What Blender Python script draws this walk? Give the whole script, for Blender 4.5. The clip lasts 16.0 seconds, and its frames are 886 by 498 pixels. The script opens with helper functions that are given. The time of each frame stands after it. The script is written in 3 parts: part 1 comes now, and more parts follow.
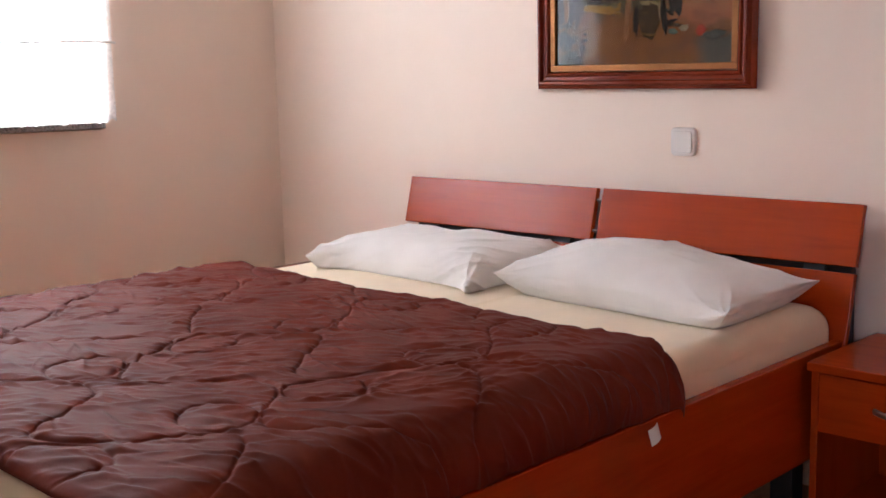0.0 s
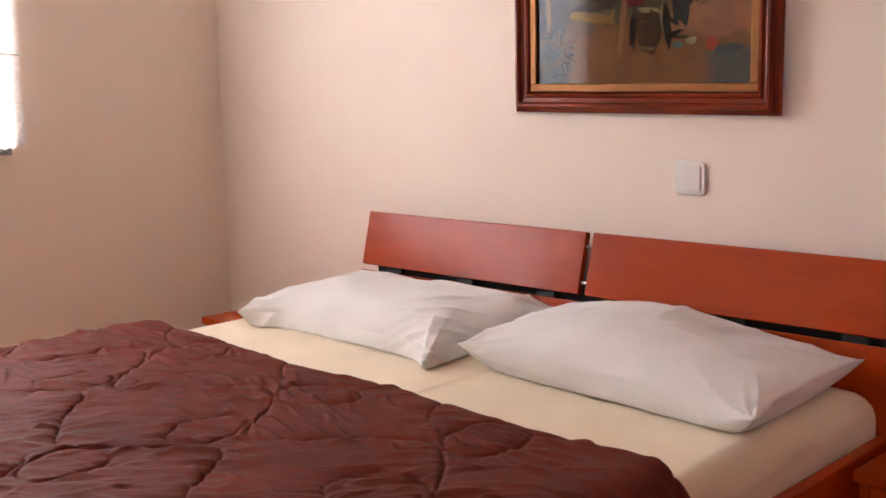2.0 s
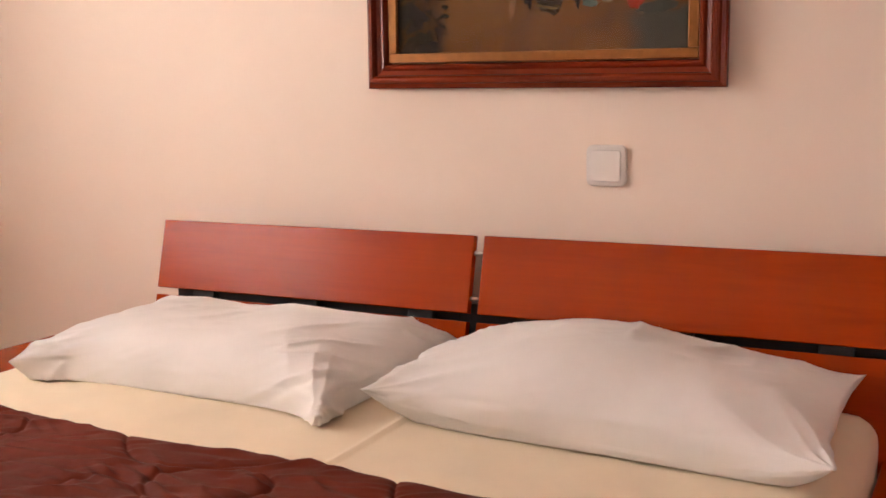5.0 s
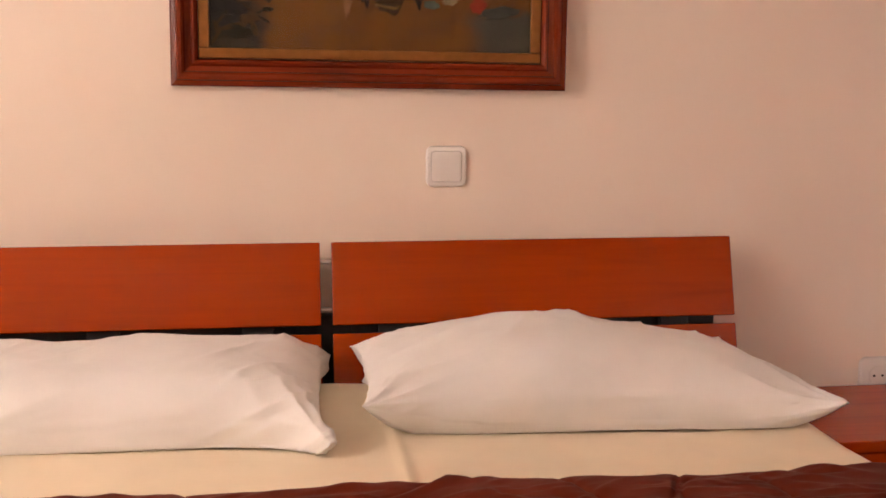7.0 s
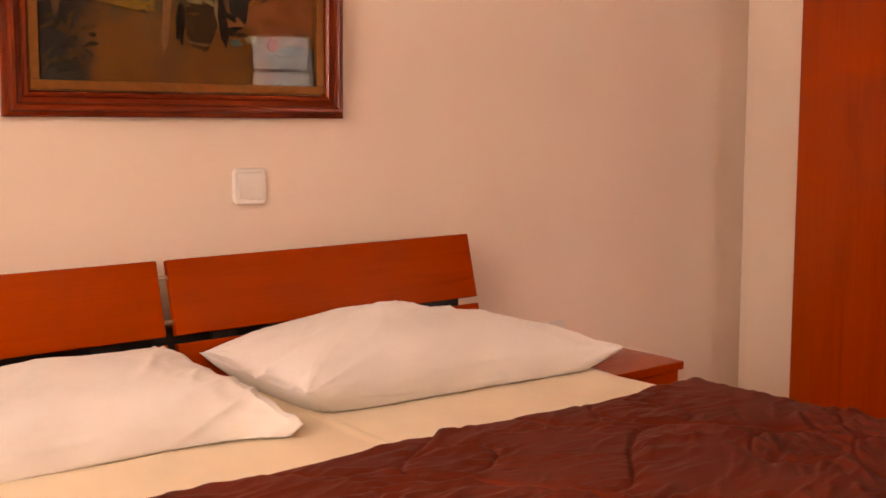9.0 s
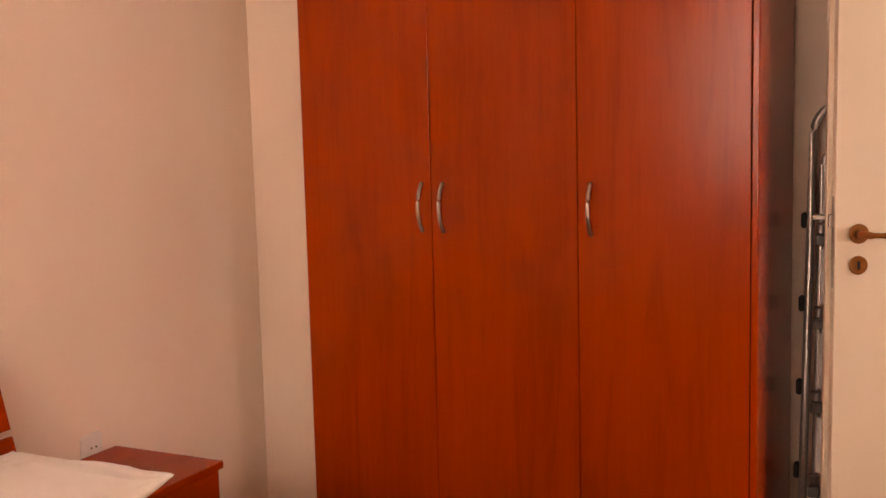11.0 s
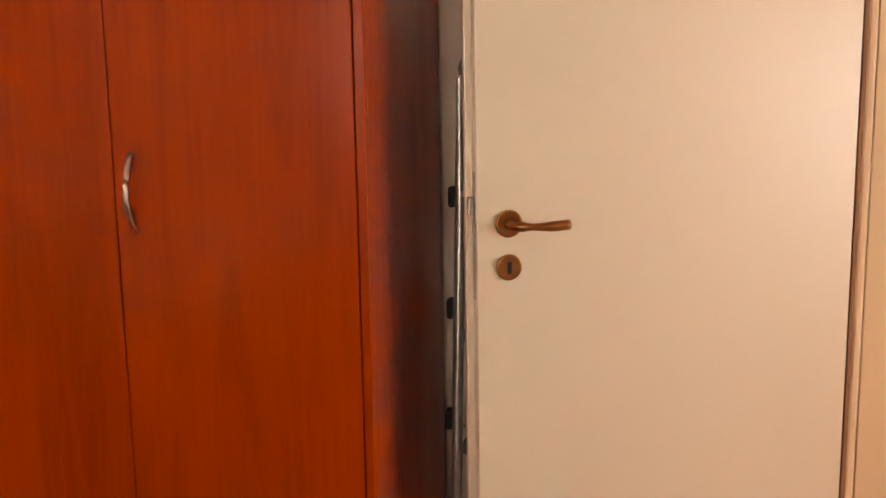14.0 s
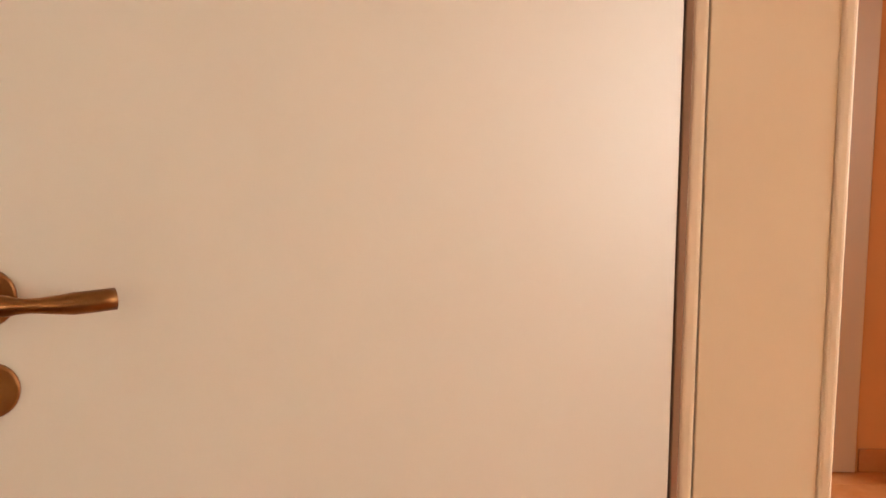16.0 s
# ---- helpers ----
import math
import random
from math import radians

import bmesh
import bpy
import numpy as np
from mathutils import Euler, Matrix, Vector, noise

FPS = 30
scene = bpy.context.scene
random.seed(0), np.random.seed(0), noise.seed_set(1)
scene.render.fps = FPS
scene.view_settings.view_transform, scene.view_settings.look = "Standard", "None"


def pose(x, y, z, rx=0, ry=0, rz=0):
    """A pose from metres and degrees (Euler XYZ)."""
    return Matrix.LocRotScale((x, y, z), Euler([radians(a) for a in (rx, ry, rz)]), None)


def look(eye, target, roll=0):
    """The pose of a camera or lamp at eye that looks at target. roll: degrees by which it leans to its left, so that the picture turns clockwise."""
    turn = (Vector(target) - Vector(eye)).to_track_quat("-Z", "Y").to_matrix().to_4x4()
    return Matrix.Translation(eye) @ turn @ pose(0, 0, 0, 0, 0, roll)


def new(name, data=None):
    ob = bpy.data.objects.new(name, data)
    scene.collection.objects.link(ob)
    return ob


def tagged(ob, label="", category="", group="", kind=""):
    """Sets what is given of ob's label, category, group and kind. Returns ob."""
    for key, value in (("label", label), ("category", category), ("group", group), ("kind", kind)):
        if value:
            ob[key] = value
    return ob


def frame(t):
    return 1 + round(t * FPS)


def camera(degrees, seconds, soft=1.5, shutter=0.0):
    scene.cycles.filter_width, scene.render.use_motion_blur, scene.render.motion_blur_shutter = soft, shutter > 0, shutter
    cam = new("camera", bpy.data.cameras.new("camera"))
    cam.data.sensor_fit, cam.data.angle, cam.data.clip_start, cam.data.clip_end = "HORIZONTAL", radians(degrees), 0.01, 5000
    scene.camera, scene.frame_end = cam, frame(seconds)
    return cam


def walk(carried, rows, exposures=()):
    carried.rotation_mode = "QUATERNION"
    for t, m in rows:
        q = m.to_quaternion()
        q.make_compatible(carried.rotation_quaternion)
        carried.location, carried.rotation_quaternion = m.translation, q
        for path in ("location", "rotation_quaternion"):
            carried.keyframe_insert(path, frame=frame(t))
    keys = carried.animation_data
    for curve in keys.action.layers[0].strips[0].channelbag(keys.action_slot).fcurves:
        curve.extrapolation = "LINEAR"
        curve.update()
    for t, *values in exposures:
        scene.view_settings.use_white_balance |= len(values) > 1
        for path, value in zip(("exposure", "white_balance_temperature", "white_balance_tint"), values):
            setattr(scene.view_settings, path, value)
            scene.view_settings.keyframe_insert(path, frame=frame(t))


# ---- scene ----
cam = camera(44.11, 16.0, soft=1.6)

# seconds, eye, target, lean
PATH = [
    (0, (1.989, -2.758, 1.138), (0.5949, -1.3567, 0.8327), -1.43),
    (0.5, (1.896, -2.655, 1.139), (0.5038, -1.2523, 0.8352), -1.49),
    (1, (1.808, -2.545, 1.157), (0.4218, -1.1350, 0.8556), -1.41),
    (1.5, (1.734, -2.416, 1.188), (0.3470, -1.0079, 0.8802), -1.46),
    (2, (1.645, -2.283, 1.189), (0.2606, -0.8718, 0.8851), -1.44),
    (2.5, (1.548, -2.151, 1.172), (0.1641, -0.7396, 0.8693), -1.36),
    (3, (1.456, -2.065, 1.158), (0.0811, -0.6455, 0.8503), -1.64),
    (3.5, (1.341, -2.015, 1.127), (0.0031, -0.5589, 0.8258), -1.75),
    (4, (1.232, -2.007, 1.110), (-0.0318, -0.4861, 0.8122), -1.69),
    (4.5, (1.096, -2.039, 1.109), (-0.0163, -0.4046, 0.8095), -1.10),
    (5, (0.947, -2.068, 1.106), (0.0380, -0.3115, 0.8105), -1.05),
    (5.7, (0.655, -2.146, 1.095), (0.1030, -0.2560, 0.8090), -0.75),
    (6.5, (0.215, -2.180, 1.072), (0.1720, -0.2000, 0.8090), -0.35),
    (7.5, (-0.334, -2.179, 1.048), (0.2191, -0.2717, 0.8106), 0.01),
    (8, (-0.557, -2.167, 1.046), (0.2084, -0.3352, 0.8022), -0.62),
    (8.5, (-0.739, -2.195, 1.062), (0.2420, -0.4704, 0.8120), -0.60),
    (9, (-0.909, -2.225, 1.102), (0.2992, -0.6503, 0.8584), -0.22),
    (9.5, (-1.062, -2.250, 1.205), (0.3555, -0.8632, 0.9493), 0.10),
    (10, (-1.111, -2.280, 1.268), (0.4536, -1.0555, 1.0353), -0.59),
    (12.5, (-0.790, -2.143, 1.495), (1.1178, -1.6312, 1.1781), -1.00),
    (13, (-0.611, -2.264, 1.505), (1.2960, -1.7652, 1.1677), -0.91),
    (13.5, (-0.327, -2.264, 1.452), (1.5858, -1.7931, 1.1051), -1.01),
    (14, (-0.010, -2.285, 1.375), (1.9092, -1.8514, 1.0163), -0.93),
    (14.5, (0.251, -2.335, 1.310), (2.1838, -1.9666, 0.9511), -1.04),
    (15, (0.549, -2.349, 1.305), (2.4933, -2.0911, 0.9140), -0.55),
    (15.5, (0.821, -2.378, 1.257), (2.7863, -2.2137, 0.9258), -0.12),
    (16, (1.076, -2.391, 1.230), (3.0546, -2.3240, 0.9469), 0.23),
]
EXPOSURES = [(0, 0.08, 5500, 12), (3.5, 0.08, 6450, 18), (7.5, -0.05, 7900, 27), (10, -0.02, 9700, 38), (12.4, -0.1, 9600, 37), (13.5, -0.05, 8500, 23), (15, 0.0, 7950, 17), (16, -0.07, 7600, 17)]
walk(cam, [(t, look(eye, target, roll)) for t, eye, target, roll in PATH], EXPOSURES)

# ---------------------------------------------------------------- light
world = bpy.data.worlds.new("sky")
scene.world = world
world.use_nodes = True
wn = world.node_tree.nodes
sky = wn.new("ShaderNodeTexSky")
sky.sky_type, sky.sun_disc = "NISHITA", False
sky.sun_elevation, sky.sun_rotation = radians(48), radians(90)
world.node_tree.links.new(sky.outputs[0], wn["Background"].inputs[0])
wn["Background"].inputs[1].default_value = 0.12


def area(name, m, sx, sy, power, colour):
    lamp = bpy.data.lights.new(name, "AREA")
    lamp.shape, lamp.size, lamp.size_y, lamp.energy, lamp.color = "RECTANGLE", sx, sy, power, colour
    ob = new(name, lamp)
    ob.matrix_world = m
    return ob


sun = bpy.data.lights.new("sun", "SUN")
sun.energy, sun.angle, sun.color = 1.2, radians(10), (1, 0.95, 0.88)
new("sun", sun).matrix_world = look((8, 0, 9), (0, 0, 0))
# daylight standing in the openings of the bedroom window and the hall window
area("window_daylight", look((-1.99, -1.42, 1.62), (0, -1.42, 1.75)), 1.24, 1.16, 86, (1, 0.95, 0.9))
area("hall_daylight", look((2.08, -4.74, 1.2), (2.08, -3.0, 1.1)), 1.9, 0.85, 35, (0.95, 0.98, 1.0))

# added fill light, out of view, brightening the far door and the hall floor
area("far_room_fill", look((6.1, -2.60, 1.5), (5.8, -3.6, 0.9)), 1.15, 1.15, 60, (1, 0.95, 0.9))


# ---------------------------------------------------------------- materials
def material(name):
    m = bpy.data.materials.new(name)
    m.use_nodes = True
    nt = m.node_tree
    return m, nt, nt.nodes["Principled BSDF"]


def node(nt, kind, **values):
    n = nt.nodes.new(kind)
    for key, value in values.items():
        n.inputs[key.replace("_", " ")].default_value = value
    return n


def coords(nt, scale, kind="Object"):
    tc, mp = nt.nodes.new("ShaderNodeTexCoord"), nt.nodes.new("ShaderNodeMapping")
    mp.inputs["Scale"].default_value = scale
    nt.links.new(tc.outputs[kind], mp.inputs["Vector"])
    return mp.outputs[0]


def ramp(nt, source, stops):
    r = nt.nodes.new("ShaderNodeValToRGB")
    e = r.color_ramp.elements
    while len(e) < len(stops):
        e.new(0.5)
    for el, (at, colour) in zip(e, stops):
        el.position, el.color = at, (*colour, 1)
    nt.links.new(source, r.inputs[0])
    return r.outputs[0]


def bump(nt, b, source, strength, distance=0.002):
    n = node(nt, "ShaderNodeBump", Strength=strength, Distance=distance)
    nt.links.new(source, n.inputs["Height"])
    if b.inputs["Normal"].links:
        nt.links.new(b.inputs["Normal"].links[0].from_socket, n.inputs["Normal"])
    nt.links.new(n.outputs[0], b.inputs["Normal"])


def mixed(nt, a, b, factor, how="MIX"):
    n = nt.nodes.new("ShaderNodeMix")
    n.data_type, n.blend_type = "RGBA", how
    for socket, value in ((n.inputs[0], factor), (n.inputs[6], a), (n.inputs[7], b)):
        if isinstance(value, bpy.types.NodeSocket):
            nt.links.new(value, socket)
        elif isinstance(value, tuple):
            socket.default_value = (*value, 1)
        else:
            socket.default_value = value
    return n.outputs[2]


def noise_out(nt, vector, scale, detail=4, rough=0.55, distortion=0.0):
    n = node(nt, "ShaderNodeTexNoise", Scale=scale, Detail=detail, Roughness=rough, Distortion=distortion)
    nt.links.new(vector, n.inputs["Vector"])
    return n.outputs["Fac"]


def paint(name, colour, rough=0.6, relief=0.12, blotch=0.05, fine=180):
    """Rolled wall paint or lacquer with faint blotches and roller texture."""
    m, nt, b = material(name)
    v = coords(nt, (1, 1, 1))
    soft = ramp(nt, noise_out(nt, v, 1.3, 3), [(0.3, tuple(c * (1 - blotch) for c in colour)), (0.7, tuple(min(1, c * (1 + blotch * 0.6)) for c in colour))])
    nt.links.new(soft, b.inputs["Base Color"])
    r = nt.nodes.new("ShaderNodeMapRange")
    r.inputs["To Min"].default_value, r.inputs["To Max"].default_value = rough - 0.06, rough + 0.06
    nt.links.new(noise_out(nt, v, 6, 3), r.inputs["Value"])
    nt.links.new(r.outputs[0], b.inputs["Roughness"])
    bump(nt, b, noise_out(nt, v, fine, 3), relief, 0.001)
    bump(nt, b, noise_out(nt, v, 9, 2), relief * 0.8, 0.003)
    return m


def wood(name, axis, light, dark, rough=0.22):
    """Cherry-coloured laminate with streaks along an axis."""
    m, nt, b = material(name)
    stretch = [13.0, 13.0, 13.0]
    stretch["xyz".index(axis)] = 1.5
    v = coords(nt, tuple(stretch))
    wide = noise_out(nt, v, 1.0, 5, 0.58, 0.9)
    broad = noise_out(nt, coords(nt, tuple(c * 0.3 for c in stretch)), 1.0, 3, 0.5, 0.4)
    fine_v = coords(nt, tuple(c * 10 if c > 2 else c * 2 for c in stretch))
    fine = noise_out(nt, fine_v, 1.0, 4, 0.6)
    base = ramp(nt, wide, [(0.32, dark), (0.5, tuple(0.8 * c + 0.2 * d for c, d in zip(light, dark))), (0.68, light)])
    base = mixed(nt, base, ramp(nt, broad, [(0.35, (0.90, 0.87, 0.85)), (0.62, (1, 1, 1))]), 1.0, "MULTIPLY")
    nt.links.new(mixed(nt, base, ramp(nt, fine, [(0.3, (0.74, 0.70, 0.68)), (0.65, (1, 1, 1))]), 0.35, "MULTIPLY"), b.inputs["Base Color"])
    b.inputs["Roughness"].default_value = rough
    b.inputs["Specular IOR Level"].default_value = 0.27
    bump(nt, b, fine, 0.06, 0.0006)
    return m


def cloth(name, colour, weave=900, rough=0.85, sheen=0.25, blotch=0.06, relief=0.15):
    m, nt, b = material(name)
    v = coords(nt, (1, 1, 1))
    soft = ramp(nt, noise_out(nt, v, 5, 4), [(0.3, tuple(c * (1 - blotch) for c in colour)), (0.7, tuple(min(1, c * (1 + blotch)) for c in colour))])
    nt.links.new(soft, b.inputs["Base Color"])
    b.inputs["Roughness"].default_value, b.inputs["Sheen Weight"].default_value, b.inputs["Sheen Roughness"].default_value = rough, sheen, 0.5
    bump(nt, b, noise_out(nt, v, weave, 2), relief, 0.0006)
    bump(nt, b, noise_out(nt, v, 38, 4, 0.6, 0.6), relief, 0.003)
    return m


def metal(name, colour, rough=0.3, metallic=1.0):
    m, nt, b = material(name)
    v = coords(nt, (1, 1, 1))
    nt.links.new(ramp(nt, noise_out(nt, v, 60, 3), [(0.3, tuple(c * 0.8 for c in colour)), (0.7, colour)]), b.inputs["Base Color"])
    b.inputs["Metallic"].default_value, b.inputs["Roughness"].default_value = metallic, rough
    bump(nt, b, noise_out(nt, v, 300, 2), 0.05, 0.0004)
    return m


LIGHT, DARK = (0.42, 0.047, 0.001), (0.335, 0.035, 0.0007)
WOOD_X, WOOD_Y, WOOD_Z = (wood("cherry_laminate_" + a, a, LIGHT, DARK) for a in "xyz")
FRAME_WOOD_X, FRAME_WOOD_Z = (wood("mahogany_frame_" + a, a, (0.25, 0.036, 0.010), (0.115, 0.015, 0.005), 0.22) for a in "xz")
GILT = metal("gilt_liner", (0.27, 0.105, 0.022), 0.42, 0.55)
WALL = paint("cream_wall_paint", (0.89, 0.765, 0.65))
CEILING = paint("white_ceiling_paint", (0.88, 0.85, 0.81))
ORANGE = paint("orange_hall_paint", (0.80, 0.42, 0.17))
LACQUER = paint("cream_door_lacquer", (0.70, 0.63, 0.505), 0.42, 0.03, 0.02)
LACQUER.node_tree.nodes["Principled BSDF"].inputs["Specular IOR Level"].default_value = 1.0
LACQUER.node_tree.nodes["Principled BSDF"].inputs["Coat Weight"].default_value = 0.6
LACQUER.node_tree.nodes["Principled BSDF"].inputs["Coat Roughness"].default_value = 0.38
JAMB = paint("cream_jamb_lacquer", (0.81, 0.645, 0.44), 0.4, 0.03, 0.02)
PLASTIC = paint("white_plastic", (0.82, 0.79, 0.75), 0.35, 0.02, 0.01)
SHEET = cloth("cream_fitted_sheet", (0.80, 0.665, 0.47))
PILLOW = cloth("white_cotton", (0.80, 0.78, 0.76))
QUILT = cloth("brown_polyester", (0.126, 0.0178, 0.0070), 700, 0.66, 0.02, 0.16, 0.3)
QUILT.node_tree.nodes["Principled BSDF"].inputs["Specular IOR Level"].default_value = 0.12
TAG = cloth("white_label", (0.8, 0.78, 0.74))
CHROME = metal("satin_nickel", (0.62, 0.57, 0.5), 0.3)
BRONZE = metal("antique_bronze", (0.36, 0.165, 0.06), 0.34)
STEEL = metal("dull_steel", (0.5, 0.48, 0.45), 0.35)
TUBE = metal("grey_lacquered_tube", (0.55, 0.54, 0.53), 0.32, 0.7)
SEAL = paint("brown_rubber", (0.30, 0.16, 0.085), 0.6, 0.05)
BLACK = paint("black_rubber", (0.015, 0.014, 0.013), 0.55, 0.05)
DARKGREY = paint("dark_grey_plastic", (0.09, 0.085, 0.08), 0.5, 0.05)
STEPGREY = paint("pale_grey_step", (0.58, 0.57, 0.55), 0.45, 0.05)
STONE, nt, b = material("speckled_stone")
nt.links.new(ramp(nt, noise_out(nt, coords(nt, (1, 1, 1)), 130, 5, 0.7), [(0.35, (0.08, 0.085, 0.085)), (0.5, (0.3, 0.3, 0.29)), (0.66, (0.52, 0.51, 0.49))]), b.inputs["Base Color"])
b.inputs["Roughness"].default_value = 0.3
GROUT = paint("grout", (0.42, 0.30, 0.21), 0.8, 0.3)
TILE, nt, b = material("terracotta_tile")
info = nt.nodes.new("ShaderNodeObjectInfo")
v = coords(nt, (1, 1, 1))
base = ramp(nt, noise_out(nt, v, 7, 5, 0.6), [(0.3, (0.58, 0.245, 0.085)), (0.7, (0.70, 0.34, 0.14))])
nt.links.new(mixed(nt, base, ramp(nt, info.outputs["Random"], [(0, (0.86, 0.84, 0.82)), (1, (1, 1, 1))]), 1.0, "MULTIPLY"), b.inputs["Base Color"])
b.inputs["Roughness"].default_value = 0.22
bump(nt, b, noise_out(nt, v, 22, 3), 0.05, 0.002)

GLASS, nt, b = material("window_glass")
b.inputs["Transmission Weight"].default_value, b.inputs["Roughness"].default_value, b.inputs["IOR"].default_value = 1.0, 0.0, 1.45

PICTURE_GLASS, nt, b = material("thin_picture_glass")
b.inputs["Transmission Weight"].default_value, b.inputs["Roughness"].default_value, b.inputs["IOR"].default_value = 1.0, 0.0, 1.27

LACE, nt, b = material("white_lace")
out = nt.nodes["Material Output"]
clear, thin, add = nt.nodes.new("ShaderNodeBsdfTransparent"), nt.nodes.new("ShaderNodeBsdfTranslucent"), nt.nodes.new("ShaderNodeMixShader")
thin.inputs[0].default_value = (0.9, 0.89, 0.87, 1)
b.inputs["Base Color"].default_value, b.inputs["Roughness"].default_value = (0.86, 0.85, 0.83, 1), 0.9
half = nt.nodes.new("ShaderNodeMixShader")
half.inputs[0].default_value = 0.6
nt.links.new(b.outputs[0], half.inputs[1]), nt.links.new(thin.outputs[0], half.inputs[2])
threads = ramp(nt, noise_out(nt, coords(nt, (1, 1, 1)), 34, 3, 0.6, 1.2), [(0.46, (0.76, 0.76, 0.76)), (0.58, (0.94, 0.94, 0.94))])
nt.links.new(threads, add.inputs[0])
nt.links.new(clear.outputs[0], add.inputs[1]), nt.links.new(half.outputs[0], add.inputs[2])
nt.links.new(add.outputs[0], out.inputs["Surface"])


# ---------------------------------------------------------------- building helpers
def part(name, bm, mat, parent=None, label="", smooth=False, m=None):
    """One mesh object out of a bmesh, under a thing or a part."""
    me = bpy.data.meshes.new(name)
    bmesh.ops.recalc_face_normals(bm, faces=bm.faces)
    if m is not None:
        bmesh.ops.transform(bm, matrix=m, verts=bm.verts)
    bm.to_mesh(me)
    bm.free()
    me.materials.append(mat)
    if smooth:
        me.polygons.foreach_set("use_smooth", [True] * len(me.polygons))
    ob = new(name, me)
    if parent is not None:
        ob.parent = parent
    if label:
        ob["label"] = label
    return ob


def thing(name, label, category, at=(0, 0, 0), group=""):
    ob = new(name)
    ob.empty_display_size = 0.1
    ob.matrix_world = pose(*at) if len(at) > 3 else Matrix.Translation(at)
    return tagged(ob, label, category, group)


def box(x0, x1, y0, y1, z0, z1, bevel=0.0, segments=2, bm=None):
    own = bmesh.new()
    bmesh.ops.create_cube(own, size=1)
    bmesh.ops.transform(own, matrix=Matrix.Translation(((x0 + x1) / 2, (y0 + y1) / 2, (z0 + z1) / 2)) @ Matrix.Diagonal((x1 - x0, y1 - y0, z1 - z0, 1)), verts=own.verts)
    if bevel:
        bmesh.ops.bevel(own, geom=own.edges[:], offset=bevel, segments=segments, profile=0.5, affect="EDGES")
    return own if bm is None else joined(bm, own)


def plate(wide, y0, y1, tall, radius, edge=0.002):
    """A plate on the north wall with rounded corners."""
    own = box(-wide / 2, wide / 2, y0, y1, -tall / 2, tall / 2)
    bmesh.ops.bevel(own, geom=[e for e in own.edges if abs(e.verts[0].co.y - e.verts[1].co.y) > 1e-4], offset=radius, segments=6, profile=0.5, affect="EDGES")
    front = [e for e in own.edges if all(v_.co.y < y0 + 1e-5 for v_ in e.verts)]
    bmesh.ops.bevel(own, geom=front, offset=edge, segments=3, profile=0.5, affect="EDGES")
    return own


def joined(bm, own):
    me = bpy.data.meshes.new("piece")
    own.to_mesh(me)
    own.free()
    bm.from_mesh(me)
    bpy.data.meshes.remove(me)
    return bm


def tube(points, radius, sides=10, bm=None, radii=None, flat=1.0):
    """A round bar along a line of points."""
    own = bmesh.new()
    pts = [Vector(p) for p in points]
    rings, up = [], Vector((0.013, 0.031, 1)).normalized()
    for i, p in enumerate(pts):
        d = (pts[min(i + 1, len(pts) - 1)] - pts[max(i - 1, 0)]).normalized()
        side = d.cross(up if abs(d.dot(up)) < 0.98 else Vector((1, 0, 0))).normalized()
        over = side.cross(d)
        r = radii[i] if radii else radius
        rings.append([own.verts.new(p + side * r * math.cos(a) + over * r * flat * math.sin(a)) for a in (k * math.tau / sides for k in range(sides))])
    for a, c in zip(rings, rings[1:]):
        for k in range(sides):
            own.faces.new((a[k], a[(k + 1) % sides], c[(k + 1) % sides], c[k]))
    own.faces.new(rings[0][::-1]), own.faces.new(rings[-1])
    return own if bm is None else joined(bm, own)


def disc(m, radius, depth, bevel=0.002, sides=32):
    """A flat round plate whose axis is the z of m."""
    own = bmesh.new()
    bmesh.ops.create_cone(own, cap_ends=True, segments=sides, radius1=radius, radius2=radius, depth=depth)
    rim = [e for e in own.edges if e.calc_face_angle(0) > 1.0]
    bmesh.ops.bevel(own, geom=rim, offset=bevel, segments=2, profile=0.5, affect="EDGES")
    bmesh.ops.transform(own, matrix=m, verts=own.verts)
    return own


def sheet_mesh(nu, nv, f):
    """A grid of nu x nv points placed by f(u, v), with u and v from 0 to 1."""
    own = bmesh.new()
    g = [[own.verts.new(f(i / (nu - 1), j / (nv - 1))) for j in range(nv)] for i in range(nu)]
    for i in range(nu - 1):
        for j in range(nv - 1):
            own.faces.new((g[i][j], g[i + 1][j], g[i + 1][j + 1], g[i][j + 1]))
    return own


def fbm(x, y, z=0.0, octaves=3):
    return sum(noise.noise((x * 2**o, y * 2**o, z + 7.3 * o)) / 2**o for o in range(octaves))


# ---------------------------------------------------------------- structure
W, E, S, N, H = -1.697, 2.5, -2.65, 0.0, 2.55
HALL_S, HALL_W, HALL_E, HALL_Z, FAR_E = -4.6, 0.6, 5.16, -0.2, 7.2
DOOR_L, DOOR_R, DOOR_H = 1.535, 2.357, 2.06
WIN_L, WIN_R, SILL, WIN_T = -2.05, -0.795, 1.022, 2.15


def setting(name, bm, mat, label, category):
    return tagged(part(name, bm, mat), label, category, kind="structure")


